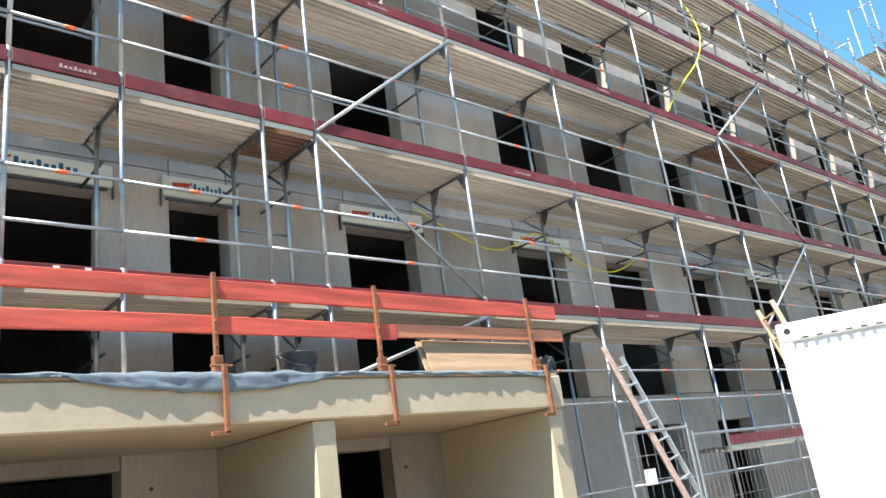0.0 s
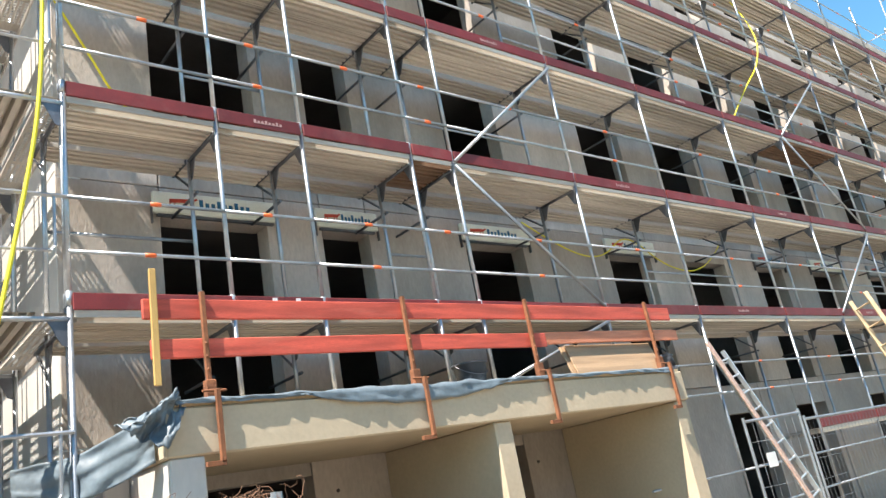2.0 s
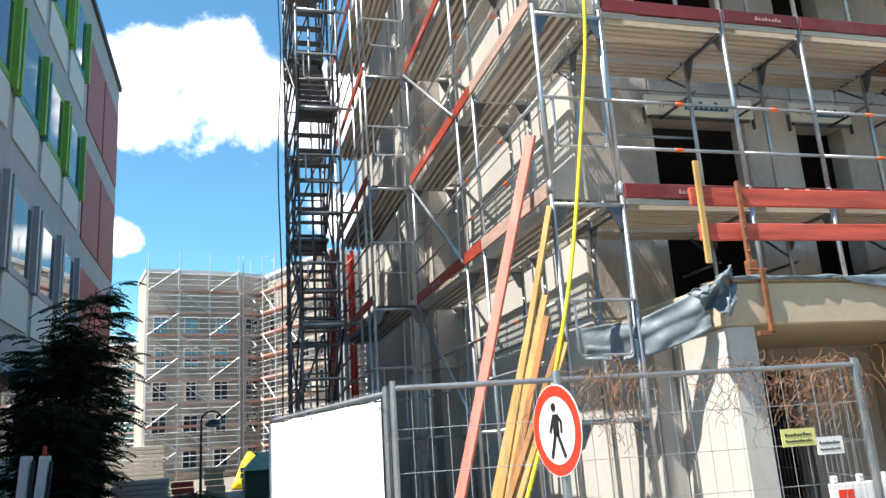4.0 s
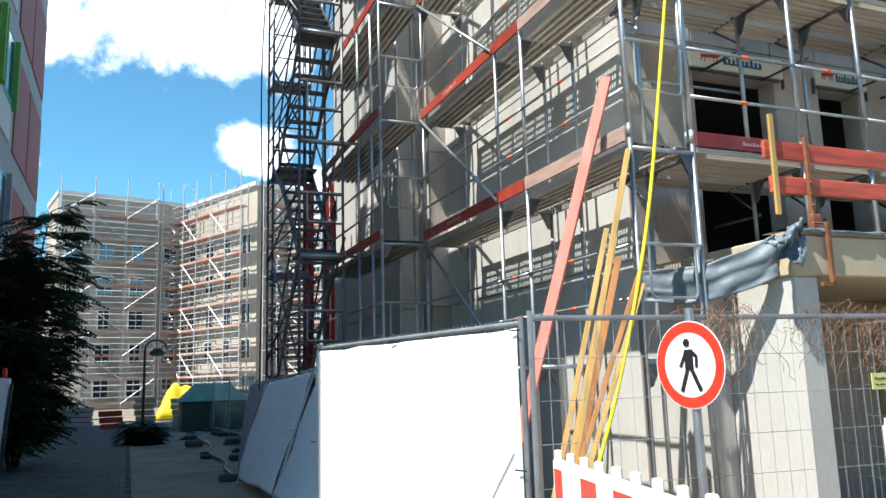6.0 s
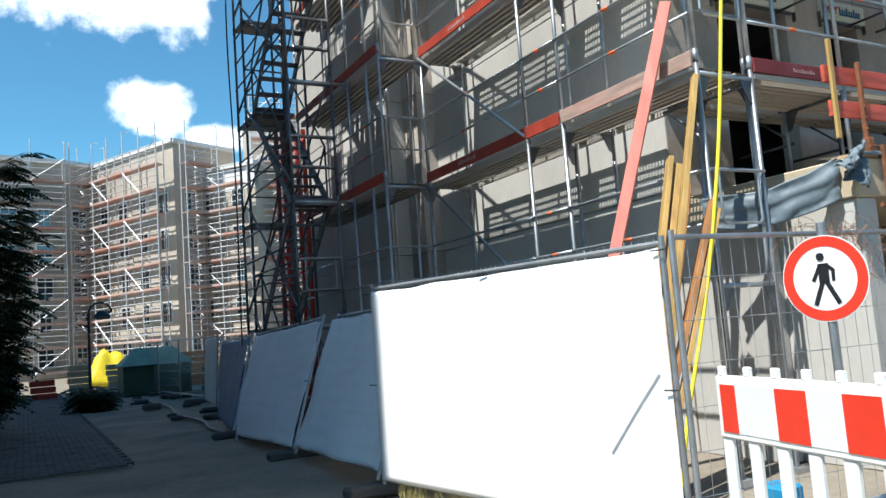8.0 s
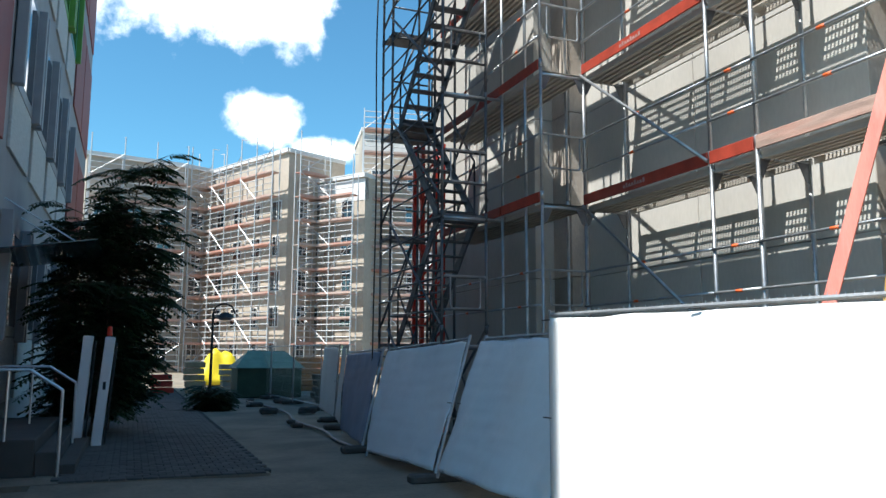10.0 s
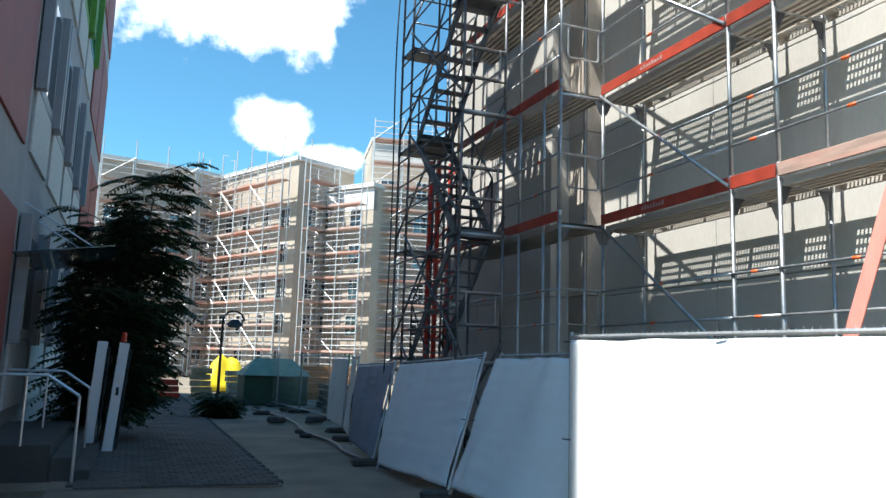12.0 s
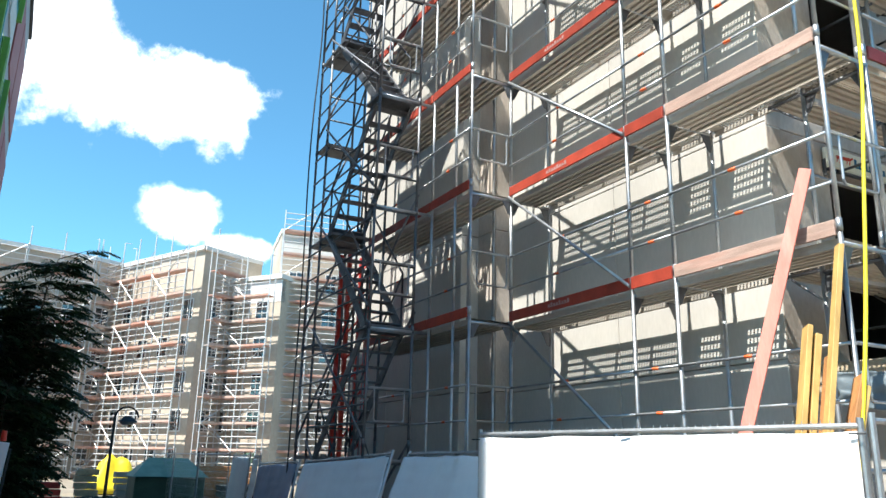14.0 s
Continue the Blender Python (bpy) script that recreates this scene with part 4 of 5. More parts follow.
# ---- hoarding and fence panels ----
def fence_panel(p, q, top, low, mat, label, sheet=True, lean=Vector((0, 0, 0)), wave=0.02, group="hoarding panels", foot=True, corners=None):
    p, q = Vector((*p, 0)), Vector((*q, 0))
    d = (q - p).normalized()
    n = Vector((d.y, -d.x, 0))
    if n.x > 0:
        n = -n
    t = thing("fence_panel", (p + q) / 2, label, "fence panel", group)
    up = Vector((0, 0, top)) + lean
    base = Vector((0, 0, low))

    def at(u, v):
        if corners:
            a, b, c, e = (Vector(k) for k in corners)
            return a.lerp(b, u).lerp(c.lerp(e, u), v)
        return p + (q - p) * u + base + (up - base) * v

    for u in (0, 1):
        part("post", tube(bmesh.new(), at(u, -0.03), at(u, 1.02), 0.021), STEEL, t)
    for v in (0.02, 0.995):
        part("rail", tube(bmesh.new(), at(0, v), at(1, v), 0.019), STEEL, t)
    bm = bmesh.new()
    k = int((q - p).length / 0.12)
    if not sheet:
        for i in range(1, k):
            tube(bm, at(i / k, 0.02), at(i / k, 1.0), 0.0025, 4)
        for j in range(1, 7):
            tube(bm, at(0, j / 7), at(1, j / 7), 0.0025, 4)
    else:
        for i in range(1, 2 * k):
            tube(bm, at(i / k / 2, 0.98), at(i / k / 2, 1.015), 0.003, 4)
    part("wire_mesh", bm, STEEL, t)
    if sheet:
        s = nz(p.x * 3, p.y * 3, 1) * 20
        cloth(lambda u, v: at(0.003 + u * 0.994, 0.02 + v * 0.955 + 0.012 * nz(u * 7 + s, 0, 0) * v) + n * (0.03 + wave * (nz(u * 3.5 + s, v * 1.1, 0) + 0.12 * nz(u * 3 + s, v * 16, 3) + 0.06 * nz(u * 14 + s, v * 10, 3) + 0.35 * math.sin(26 * u + 5 * nz(u * 2, v * 2, s)) * max(0.0, 1 - 5 * min(u, 1 - u)) - 0.13 * max(0.0, 1 - 14 * abs((v * 5.5 + 0.2 * nz(u * 3 + s, 1, 1)) % 1 - 0.5))) + wave * 1.2 * v ** 6 * nz(u * 12 + s, 2, 2)), 60, 36, mat, t, "sheet", 0.003)
        bm = bmesh.new()
        for u, v in ((0.0, 0.97), (0.5, 0.985), (1.0, 0.97), (1.0, 0.5), (0.0, 0.5)):
            c = at(u, v)
            tube(bm, c - d * 0.05 + n * 0.05, c + d * 0.05 + n * 0.06, 0.006, 5)
        part("cable_tie", bm, DARK_METAL, t)
    if foot:
        for u in (0.0,):
            c = at(u, 0)
            f = part("foot", boxed(c.x - 0.36, c.x + 0.36, c.y - 0.11, c.y + 0.11, 0, 0.12, bevel=0.03), RUBBER, t, "black recycled rubber foot")
    return t


H0, H1 = (-2.48, 2.2), (-1.90, -1.25)
fence_panel(H1, H0, 2.03, 0.12, SHEET, "sunlit white sheeted hoarding panel", wave=0.008)
fence_panel((-2.5, 2.28), (-2.40, 5.3), 1.84, 0.1, SHEET_B, "white sheeted fence panel leaning far back in shade", wave=0.07, corners=((-2.50, 2.27, 0.2), (-2.40, 5.25, 0.14), (-1.78, 2.35, 1.90), (-1.62, 5.48, 1.87)))
fence_panel((-2.38, 5.45), (-2.55, 8.1), 1.80, 0.1, SHEET_B, "white sheeted fence panel slumped backwards in shade", wave=0.06, corners=((-2.38, 5.42, 0.12), (-2.53, 8.05, 0.08), (-1.70, 5.85, 1.88), (-1.80, 9.2, 1.74)))
fence_panel((-2.42, 8.6), (-2.05, 11.4), 1.80, 0.1, SHEET_PRINT, "blue printed banner fence panel in shade", wave=0.03, corners=((-2.42, 8.7, 0.1), (-2.05, 11.5, 0.1), (-1.82, 9.5, 1.74), (-1.68, 12.5, 1.68)))
fence_panel((-1.78, 12.7), (-1.4, 14.6), 1.82, 0.1, SHEET_B, "white sheeted fence panel far along the lane", lean=Vector((0.15, 0, 0)), wave=0.03)
fence_panel((-1.42, 14.7), (-1.1, 17.6), 1.85, 0.1, SHEET_B, "white sheeted fence panel far along the lane", lean=Vector((0.1, 0, 0)), wave=0.03)
fence_panel((-1.86, -1.3), (1.55, -1.6), 2.06, 0.12, STEEL, "open wire mesh fence panel with dry creeper", False, group="wire fence panels")
fence_panel((1.62, -1.55), (2.6, 0.9), 2.06, 0.12, STEEL, "open wire mesh fence panel turned inwards", False, group="wire fence panels")
fence_panel((8.6, -1.0), (9.5, -1.3), 2.1, 0.12, STEEL, "short wire mesh fence panel beside the portico", False, group="wire fence panels")
fence_panel((9.6, -1.3), (13.0, -1.2), 2.0, 0.12, STEEL, "wire mesh fence panel before the scaffold", False, group="wire fence panels")
fence_panel((13.1, -1.2), (16.6, -1.1), 2.0, 0.12, STEEL, "wire mesh fence panel before the scaffold", False, group="wire fence panels")
for i, y in enumerate((18.5, 21.7, 24.9)):
    fence_panel((-0.9 - 0.2 * i, y), (-1.1 - 0.2 * i, y + 3.1), 1.9, 0.12, STEEL, "open wire mesh fence panel along the lane", False, group="wire fence panels")

# folded crease tape on the hoarding
hoard = [o for o in scene.objects if o.name.startswith("fence_panel")][0]
part("seam", plank(bmesh.new(), (-1.975, -1.17, 1.22), (-2.055, -0.72, 0.70), 0.022, 0.004, (-1, -0.17, 0), 0), WHITE_FILM, hoard, "grey folded seam")

# dry creeper on the wire fence
bm = bmesh.new()
rnd = random.Random(5)
for i in range(210):
    cx, wide, deep = rnd.choice(((-0.55, 0.10, 0.5), (-0.2, 0.12, 0.8), (0.62, 0.10, 0.5), (1.0, 0.10, 0.7), (1.3, 0.12, 0.9), (1.45, 0.1, 0.9)))
    p = Vector((cx + rnd.gauss(0, wide), -1.45 + rnd.gauss(0, 0.05), 2.1 + rnd.gauss(0, 0.03)))
    d = Vector((rnd.gauss(0, 0.6), rnd.gauss(0, 0.4), rnd.uniform(-0.6, 0.3)))
    for s in range(rnd.randint(5, 14)):
        d = (d * 0.6 + Vector((rnd.gauss(0, 0.6), rnd.gauss(0, 0.3), rnd.gauss(-0.35, 0.4)))).normalized()
        q = p + d * 0.055
        if q.z < 2.1 - deep:
            break
        tube(bm, p, q, 0.0022, 3)
        p = q
tagged(part("dry_creeper", bm, DRY), "tangled brown dry creeper stems on the wire fence", "creeper", kind="stuff")
bm = boxed(8.70, 8.92, -1.13, -1.122, 1.48, 1.66)
tagged(part("notice_plate", bm, WHITE_PLASTIC), "small white notice sheet on the short wire fence", "notice plate", "fence notices")
for x, z, w in ((0.95, 1.5, 0.28), (1.2, 1.43, 0.22)):
    t = thing("notice_plate", (x, -1.6, z), "small pale yellow notice plate on the wire fence", "notice plate", "fence notices")
    part("plate", boxed(x - w / 2, x + w / 2, -1.625, -1.618, z, z + 0.12), WHITE_PLASTIC if w < 0.25 else NOTICE, t)
    part("print", letters(letters(bmesh.new(), x - w * 0.4, z + 0.07, w * 0.8, 0.02, 9, -1.6255, 0.002), x - w * 0.4, z + 0.03, w * 0.8, 0.015, 11, -1.6255, 0.002), SIGN_BLACK, t)

# ---- round sign ----
SC, SN = Vector((-0.88, -1.66, 1.715)), Vector((-0.988, -0.156, 0)).normalized()
sign = thing("round_sign", (-0.88, -1.6, 0), "round white sign with a red rim on a grey post", "sign")
face = Matrix.Translation(SC) @ SN.to_track_quat("Z", "Y").to_matrix().to_4x4()


def disc(r0, r1, z0, z1, seg=64):
    bm = bmesh.new()
    rows = []
    for r, z in ((r0, z0), (r1, z0), (r1, z1), (r0, z1)):
        rows.append([bm.verts.new(face @ Vector((r * math.cos(2 * math.pi * i / seg), r * math.sin(2 * math.pi * i / seg), z))) for i in range(seg)])
    for a, b in zip(rows, rows[1:] + rows[:1]):
        for i in range(seg):
            bm.faces.new((a[i], a[(i + 1) % seg], b[(i + 1) % seg], b[i]))
    bmesh.ops.recalc_face_normals(bm, faces=bm.faces)
    return bm


part("plate", disc(0.001, 0.288, -0.003, 0.0), SIGN_WHITE, sign)
part("rim", disc(0.213, 0.281, 0.001, 0.0025), RED_FILM, sign, "red rim")
upv = (face.to_3x3().inverted() @ Vector((0, 0, 1))).normalized()
upv = Vector((upv.x, upv.y, 0)).normalized()
rt = Vector((upv.y, -upv.x, 0))


def stroke(bm, a, b, w):
    p, q = rt * a[0] + upv * a[1], rt * b[0] + upv * b[1]
    p, q = face @ (p + Vector((0, 0, 0.003))), face @ (q + Vector((0, 0, 0.003)))
    plank(bm, p, q, w, 0.003, SN, 0)


bm = bmesh.new()
for a, b, w in (((0.0, 0.10), (0.0, -0.03), 0.07), ((-0.012, -0.02), (-0.075, -0.175), 0.03), ((0.012, -0.02), (0.085, -0.17), 0.03), ((-0.02, 0.09), (-0.075, -0.015), 0.024), ((0.02, 0.09), (0.065, 0.05), 0.024), ((0.065, 0.055), (0.06, -0.02), 0.022)):
    stroke(bm, a, b, w)
c = face @ (rt * -0.012 + upv * 0.145 + Vector((0, 0, 0.003)))
tube(bm, c, c + SN * 0.003, 0.027, 16)
part("symbol", bm, SIGN_BLACK, sign, "black walking pictogram strokes")
back = SC - SN * 0.035
part("post", tube(bmesh.new(), (back.x, back.y, 0.0), (back.x, back.y, 2.09), 0.03, 12), STEEL, sign)

# ---- red and white barriers ----
def barrier(p, q, label):
    p, q = Vector((*p, 0)), Vector((*q, 0))
    n = (q - p).length
    m = Matrix.Translation(p) @ (q - p).to_track_quat("X", "Z").to_matrix().to_4x4()
    t = thing("barrier", (p + q) / 2, label, "barrier", "red and white barriers")

    def put(name, bm, mat, lab=""):
        bm.transform(m)
        return part(name, bm, mat, t, lab)

    put("frame", boxed(0, n, -0.025, 0.025, 0.80, 1.17, bevel=0.012), WHITE_PLASTIC)
    put("bottom_rail", boxed(0, n, -0.022, 0.022, 0.16, 0.24, bevel=0.01), WHITE_PLASTIC)
    k = 9
    for i in range(k):
        x = 0.05 + (n - 0.1) * i / (k - 1)
        put("slat", boxed(x - 0.045, x + 0.045, -0.015, 0.015, 0.235, 0.803, bevel=0.006), WHITE_PLASTIC)
        if i < k:
            put("cap", boxed(x - 0.025, x + 0.025, -0.02, 0.02, 1.165, 1.225, bevel=0.008), WHITE_PLASTIC)
    f = put("film", boxed(0.04, n - 0.04, -0.0285, 0.0285, 0.84, 1.12), WHITE_FILM, "white reflective film")
    for i in range(4):
        x = 0.05 + i * (n - 0.1) / 4.0 * 1.02
        w = (n - 0.1) / 8 * (0.6 if i == 0 else 1.0)
        put("stripe", boxed(x, min(x + w, n - 0.045), -0.031, 0.031, 0.841, 1.119), RED_FILM, "red stripe")
    for x in (0.3, n - 0.3):
        put("foot", boxed(x - 0.2, x + 0.2, -0.38, 0.38, 0, 0.11, bevel=0.03), RUBBER, "black rubber foot")
    return t


bdir = Vector((-0.226, -0.974, 0))
b0 = Vector((-1.87, -1.57, 0))
for i in range(2):
    p, q = b0 + bdir * (2.05 * i), b0 + bdir * (2.05 * i + 2.0)
    barrier(p[:2], q[:2], "white plastic barrier with red reflective stripes")
barrier((1.7, -0.95), (3.7, -1.05), "white plastic barrier with red stripes behind the wire fence")

# straw grass at the hoarding
bm = bmesh.new()
for i in range(900):
    u = rnd.random()
    x, y = -2.25 + 0.25 * rnd.random() - 0.3 * u, -1.2 + 3.0 * u
    if nz(x * 2, y * 2, 5) < -0.05:
        continue
    h = 0.08 + 0.16 * rnd.random()
    a = rnd.random() * 6.28
    w = 0.004
    d = Vector((rnd.gauss(0, 0.05), rnd.gauss(0, 0.05), h))
    p = Vector((x, y, 0.0))
    vs = [bm.verts.new(p + Vector((w * math.cos(a), w * math.sin(a), 0))), bm.verts.new(p - Vector((w * math.cos(a), w * math.sin(a), 0))), bm.verts.new(p + d)]
    bm.faces.new(vs)
tagged(part("grass", bm, DRYGRASS), "dry straw coloured grass at the hoarding foot", "grass", kind="stuff")
tagged(part("crate", boxed(-0.6, -0.35, -0.9, -0.65, 0, 0.2, bevel=0.02), BLUE_PLASTIC), "small blue plastic crate behind the barrier", "crate")

# ---- site container and ladders ----
C0, CD, CN = Vector((8.0, -3.42, 0)), Vector((0.40, -0.9165, 0)), Vector((0.9165, 0.40, 0))
cm = Matrix((CD, CN, Vector((0, 0, 1)))).transposed().to_4x4()
cm.translation = C0
cont = thing("site_container", (10.5, -5.3, 0), "white steel site container standing on timber blocks", "container")


def cpart(name, bm, mat, lab=""):
    bm.transform(cm)
    return part(name, bm, mat, cont, lab)


cpart("body", boxed(0.03, 6.02, 0.03, 2.41, 0.2, 2.72), CONTAINER)
for z0, z1 in ((0.12, 0.3), (2.62, 2.80)):
    cpart("frame", boxed(0, 6.05, -0.02, 2.44, z0, z1, bevel=0.015), CONTAINER)
for x in (0, 5.93):
    for y in (-0.015, 2.32):
        cpart("corner_post", boxed(x, x + 0.12, y, y + 0.12, 0.3, 2.62, bevel=0.015), CONTAINER)
bm = bmesh.new()
for i in range(60):
    box(bm, 0.14 + i * 0.097, 0.20 + i * 0.097, 0.005, 0.031, 0.32, 2.6)
cpart("corrugation", bm, CONTAINER)
bm = bmesh.new()
for i in range(46):
    box(bm, 0.2 + i * 0.125, 0.26 + i * 0.125, -0.024, -0.02, 2.635, 2.65)
cpart("drip_slot", bm, DARK_METAL, "dark slots under the roof frame")
tube_bm = tube(bmesh.new(), (0.09, -0.024, 2.72), (0.09, -0.018, 2.72), 0.03, 12)
cpart("lifting_eye", tube_bm, DARK_METAL, "dark lifting hole")
cpart("plate", boxed(1.30, 1.98, -0.0275, -0.0245, 2.655, 2.755), BLUE_PLASTIC, "blue name plate")
cpart("block", boxed(0.1, 0.4, 0.1, 2.3, 0, 0.12), BROWN_WOOD, "timber block")
cpart("block", boxed(5.6, 5.9, 0.1, 2.3, 0, 0.12), BROWN_WOOD, "timber block")


def ladder(p, q, width, mat, label, face=(1, 0, 0), rungs=12, rail=0.07):
    p, q = Vector(p), Vector(q)
    d = (q - p).normalized()
    s = Vector(face)
    s = (s - d * s.dot(d)).normalized()
    t = thing("ladder", p, label, "ladder", "ladders")
    for k in (-0.5, 0.5):
        part("stile", plank(bmesh.new(), p + s * width * k, q + s * width * k, 0.025, rail, d.cross(s)), mat, t)
    for i in range(rungs):
        c = p + (q - p) * (i + 0.5) / rungs
        part("rung", tube(bmesh.new(), c - s * width / 2, c + s * width / 2, 0.015), mat, t)


ladder((10.6, -0.95, 0.03), (9.95, -0.12, 3.2), 0.4, ALU, "aluminium ladder with a red plank leaning on the scaffold", (1, 0.1, 0))
tagged(part("plank", plank(bmesh.new(), (10.36, -1.0, 0.03), (9.68, -0.16, 3.36), 0.12, 0.03, (0.2, -1, 0)), WOOD_RAW), "red edged plank beside the aluminium ladder", "plank")
ladder((11.5, -2.75, 0.03), (11.0, -1.95, 3.55), 0.4, LADDER_WOOD, "wooden ladder beside the site container", (0.5, 0.8, 0), 12)

# ---- left office building ----
OX, O0, O1, OT = -8.4, 0.3, 32.2, 19.85
office = thing("office_building", (OX - 5, 16, 0), "office building with dark red panels and pale bands", "building")
part("wall", boxed(OX - 10, OX, O0, O1, 0, OT), RENDER_WHITE, office)
part("roof", boxed(OX - 10.1, OX + 0.12, O0 - 0.12, O1 + 0.12, OT, OT + 0.25), DARK_METAL, office)
ROWS = [(1.0, 4.1), (5.6, 8.9), (10.3, 13.6), (15.0, 18.3)]
for r, (z0, z1) in enumerate(ROWS):
    for y0, y1 in ((24.0, 27.6), (27.85, 31.9)):
        part("red_panel", boxed(OX, OX + 0.05, y0, y1, z0 - 0.35, z1, bevel=0.008), RED_CLAD, office, "dark red facade panel")
    part("red_panel", boxed(OX, OX + 0.05, 6.0, 10.5, z0 - 0.35, z1, bevel=0.008), RED_CLAD, office, "dark red facade panel")
    for i, y in enumerate((11.2, 14.3, 17.4, 20.5)):
        w = 2.6
        zs = z0 + 0.95
        win = part("window", boxed(OX - 0.02, OX + 0.06, y, y + w, zs, z1, bevel=0.008), FRAME_GREY if r < 2 else (FRAME_GREEN, FRAME_TEAL)[i % 2], office, "deep framed window")
        part("pane", boxed(OX + 0.061, OX + 0.068, y + 0.28, y + w - 0.28, zs + 0.2, z1 - 0.2), WINDOW, win, "dark reflecting pane")
        part("frame", boxed(OX + 0.03, OX + 0.22, y - 0.16, y + 0.05, zs - 0.1, z1 + 0.05, bevel=0.01), FRAME_GREY if r < 2 else (FRAME_TEAL, FRAME_GREEN)[i % 2], win)
        part("frame", boxed(OX + 0.03, OX + 0.22, y + w - 0.05, y + w + 0.12, zs - 0.1, z1 + 0.05, bevel=0.01), FRAME_GREY if r < 2 else FRAME_GREEN, win)
        part("brick_panel", boxed(OX, OX + 0.055, y + 0.02, y + w, z0 - 0.3, zs - 0.02, bevel=0.008), BRICK_WHITE, office, "whitewashed brick parapet panel")
# steps, handrails and glass canopy
steps = thing("entrance_steps", (-7.7, 9.5, 0), "dark stone entrance steps at the office building", "steps")
part("landing", boxed(OX + 0.12, -7.25, 7.6, 11.6, 0.0, 0.50, bevel=0.015), PAVER, steps)
part("step", boxed(-7.24, -6.98, 7.6, 11.5, 0.0, 0.33, bevel=0.012), PAVER, steps)
part("step", boxed(-6.975, -6.75, 7.6, 11.4, 0.0, 0.16, bevel=0.012), PAVER, steps)
for y, lab in ((7.45, ""), (10.2, "")):
    t = thing("handrail", (-7.4, y, 0), "bright steel handrail at the entrance steps", "handrail", "entrance handrails")
    part("bar", path_tube(bmesh.new(), [(-8.2, y, 1.42), (-7.35, y, 1.42), (-6.95, y + 0.02, 1.15), (-6.95, y + 0.02, 0.17 if y > 8 else 0.02)], 0.021, 8), ALU, t)
    part("post", tube(bmesh.new(), (-7.6, y, 0.5), (-7.6, y, 1.42), 0.016), ALU, t)
canopy = thing("glass_canopy", (-7.8, 11, 3.6), "blue tinted glass entrance canopy on thin rods", "canopy")
bm = boxed(0, 1.6, 0, 3.0, 0, 0.02)
bm.transform(Matrix.Translation((OX + 0.05, 10.4, 3.35)) @ pose(0, 0, 0, 0, -9, 0))
part("pane", bm, CANOPY_GLASS, canopy)
for y in (10.8, 13.0):
    part("rod", tube(bmesh.new(), (OX + 0.1, y, 4.3), (OX + 1.3, y, 3.58), 0.012), ALU, canopy)

# white boards standing at the tree
for i, (x, y, h, lx) in enumerate(((-6.95, 11.25, 1.95, 0.10), (-6.62, 11.1, 1.93, 0.14))):
    t = thing("gate_post", (x, y, 0), "white boxed gate post with a small lock plate", "gate post", "gate posts")
    bm = plank(bmesh.new(), (x, y, 0.0), (x + lx, y, h), 0.17, 0.3, (0, -1, 0), 0.012)
    part("housing", bm, CONTAINER, t)
    if i == 1:
        part("lock_plate", boxed(x + 0.06, x + 0.11, y - 0.16, y - 0.152, 1.0, 1.14), DARK_METAL, t, "dark lock plate")
    part("arm", plank(bmesh.new(), (x + 0.14, y + 0.05, 0.05), (x + 0.14 + lx * 0.8, y + 0.05, h - 0.1), 0.03, 0.2, (0, -1, 0)), DARK_METAL, t)
t = thing("warning_lamp", (-6.48, 11.1, 1.94), "small red warning lamp on a gate post", "lamp")
part("lens", tube(bmesh.new(), (-6.5, 11.1, 1.95), (-6.5, 11.1, 2.12), 0.05, 12, 0.04), RED_FILM, t)

# ---- tree with feathered leaves ----
def pinnate_tree(base, height, spread, n_branch, seed, label):
    r = random.Random(seed)
    t = thing("tree", base, label, "tree")
    bm = bmesh.new()
    lm = bmesh.new()
    base = Vector(base)
    for s in range(4):
        a = s * 1.7 + 0.3
        p = base + Vector((0.12 * math.cos(a), 0.12 * math.sin(a), 0))
        h = height * r.uniform(0.7, 0.95)
        pts = []
        for i in range(9):
            f = i / 8
            pts.append(p + Vector((spread * 0.5 * f * math.cos(a) + r.gauss(0, 0.04), spread * 0.5 * f * math.sin(a) + r.gauss(0, 0.04), h * f)))
        for i in range(8):
            tube(bm, pts[i], pts[i + 1], 0.05 * (1 - i / 10), 6, 0.05 * (1 - (i + 1) / 10))
        for j in range(n_branch):
            f = 0.12 + 0.88 * (j + r.random()) / n_branch
            k = min(int(f * 8), 7)
            c = pts[k].lerp(pts[k + 1], f * 8 - k)
            b = r.random() * 6.28
            out = Vector((math.cos(b), math.sin(b), r.uniform(-0.15, 0.55)))
            reach = spread * (0.35 + 0.55 * r.random()) * (1.0 - 0.45 * abs(f - 0.45))
            e = c + out * reach
            tube(bm, c, e, 0.012, 4, 0.005)
            for q in range(5):
                st = c.lerp(e, 0.35 + 0.16 * q)
                la = b + r.gauss(0, 0.9)
                d = Vector((math.cos(la), math.sin(la), r.uniform(-0.25, 0.35))).normalized()
                ln = r.uniform(0.35, 0.65)
                side = d.cross(Vector((0, 0, 1))).normalized()
                for m in range(8):
                    g = (m + 0.5) / 8
                    c0 = st + d * ln * g + Vector((0, 0, -0.22 * ln * g * g * 1.6))
                    for sg in (-1, 1):
                        w = 0.17 * (1.15 - 0.6 * g)
                        tip = c0 + side * sg * w + d * 0.05 + Vector((0, 0, -0.05 - 0.03 * r.random()))
                        mid = c0 + (tip - c0) * 0.5
                        wd = d * 0.03
                        vs = [lm.verts.new(x) for x in (c0, mid - wd, tip, mid + wd)]
                        lm.faces.new(vs)
    part("trunk", bm, BARK, t)
    part("crown", lm, LEAF, t, "dense dark green feathered leaves")
    return t


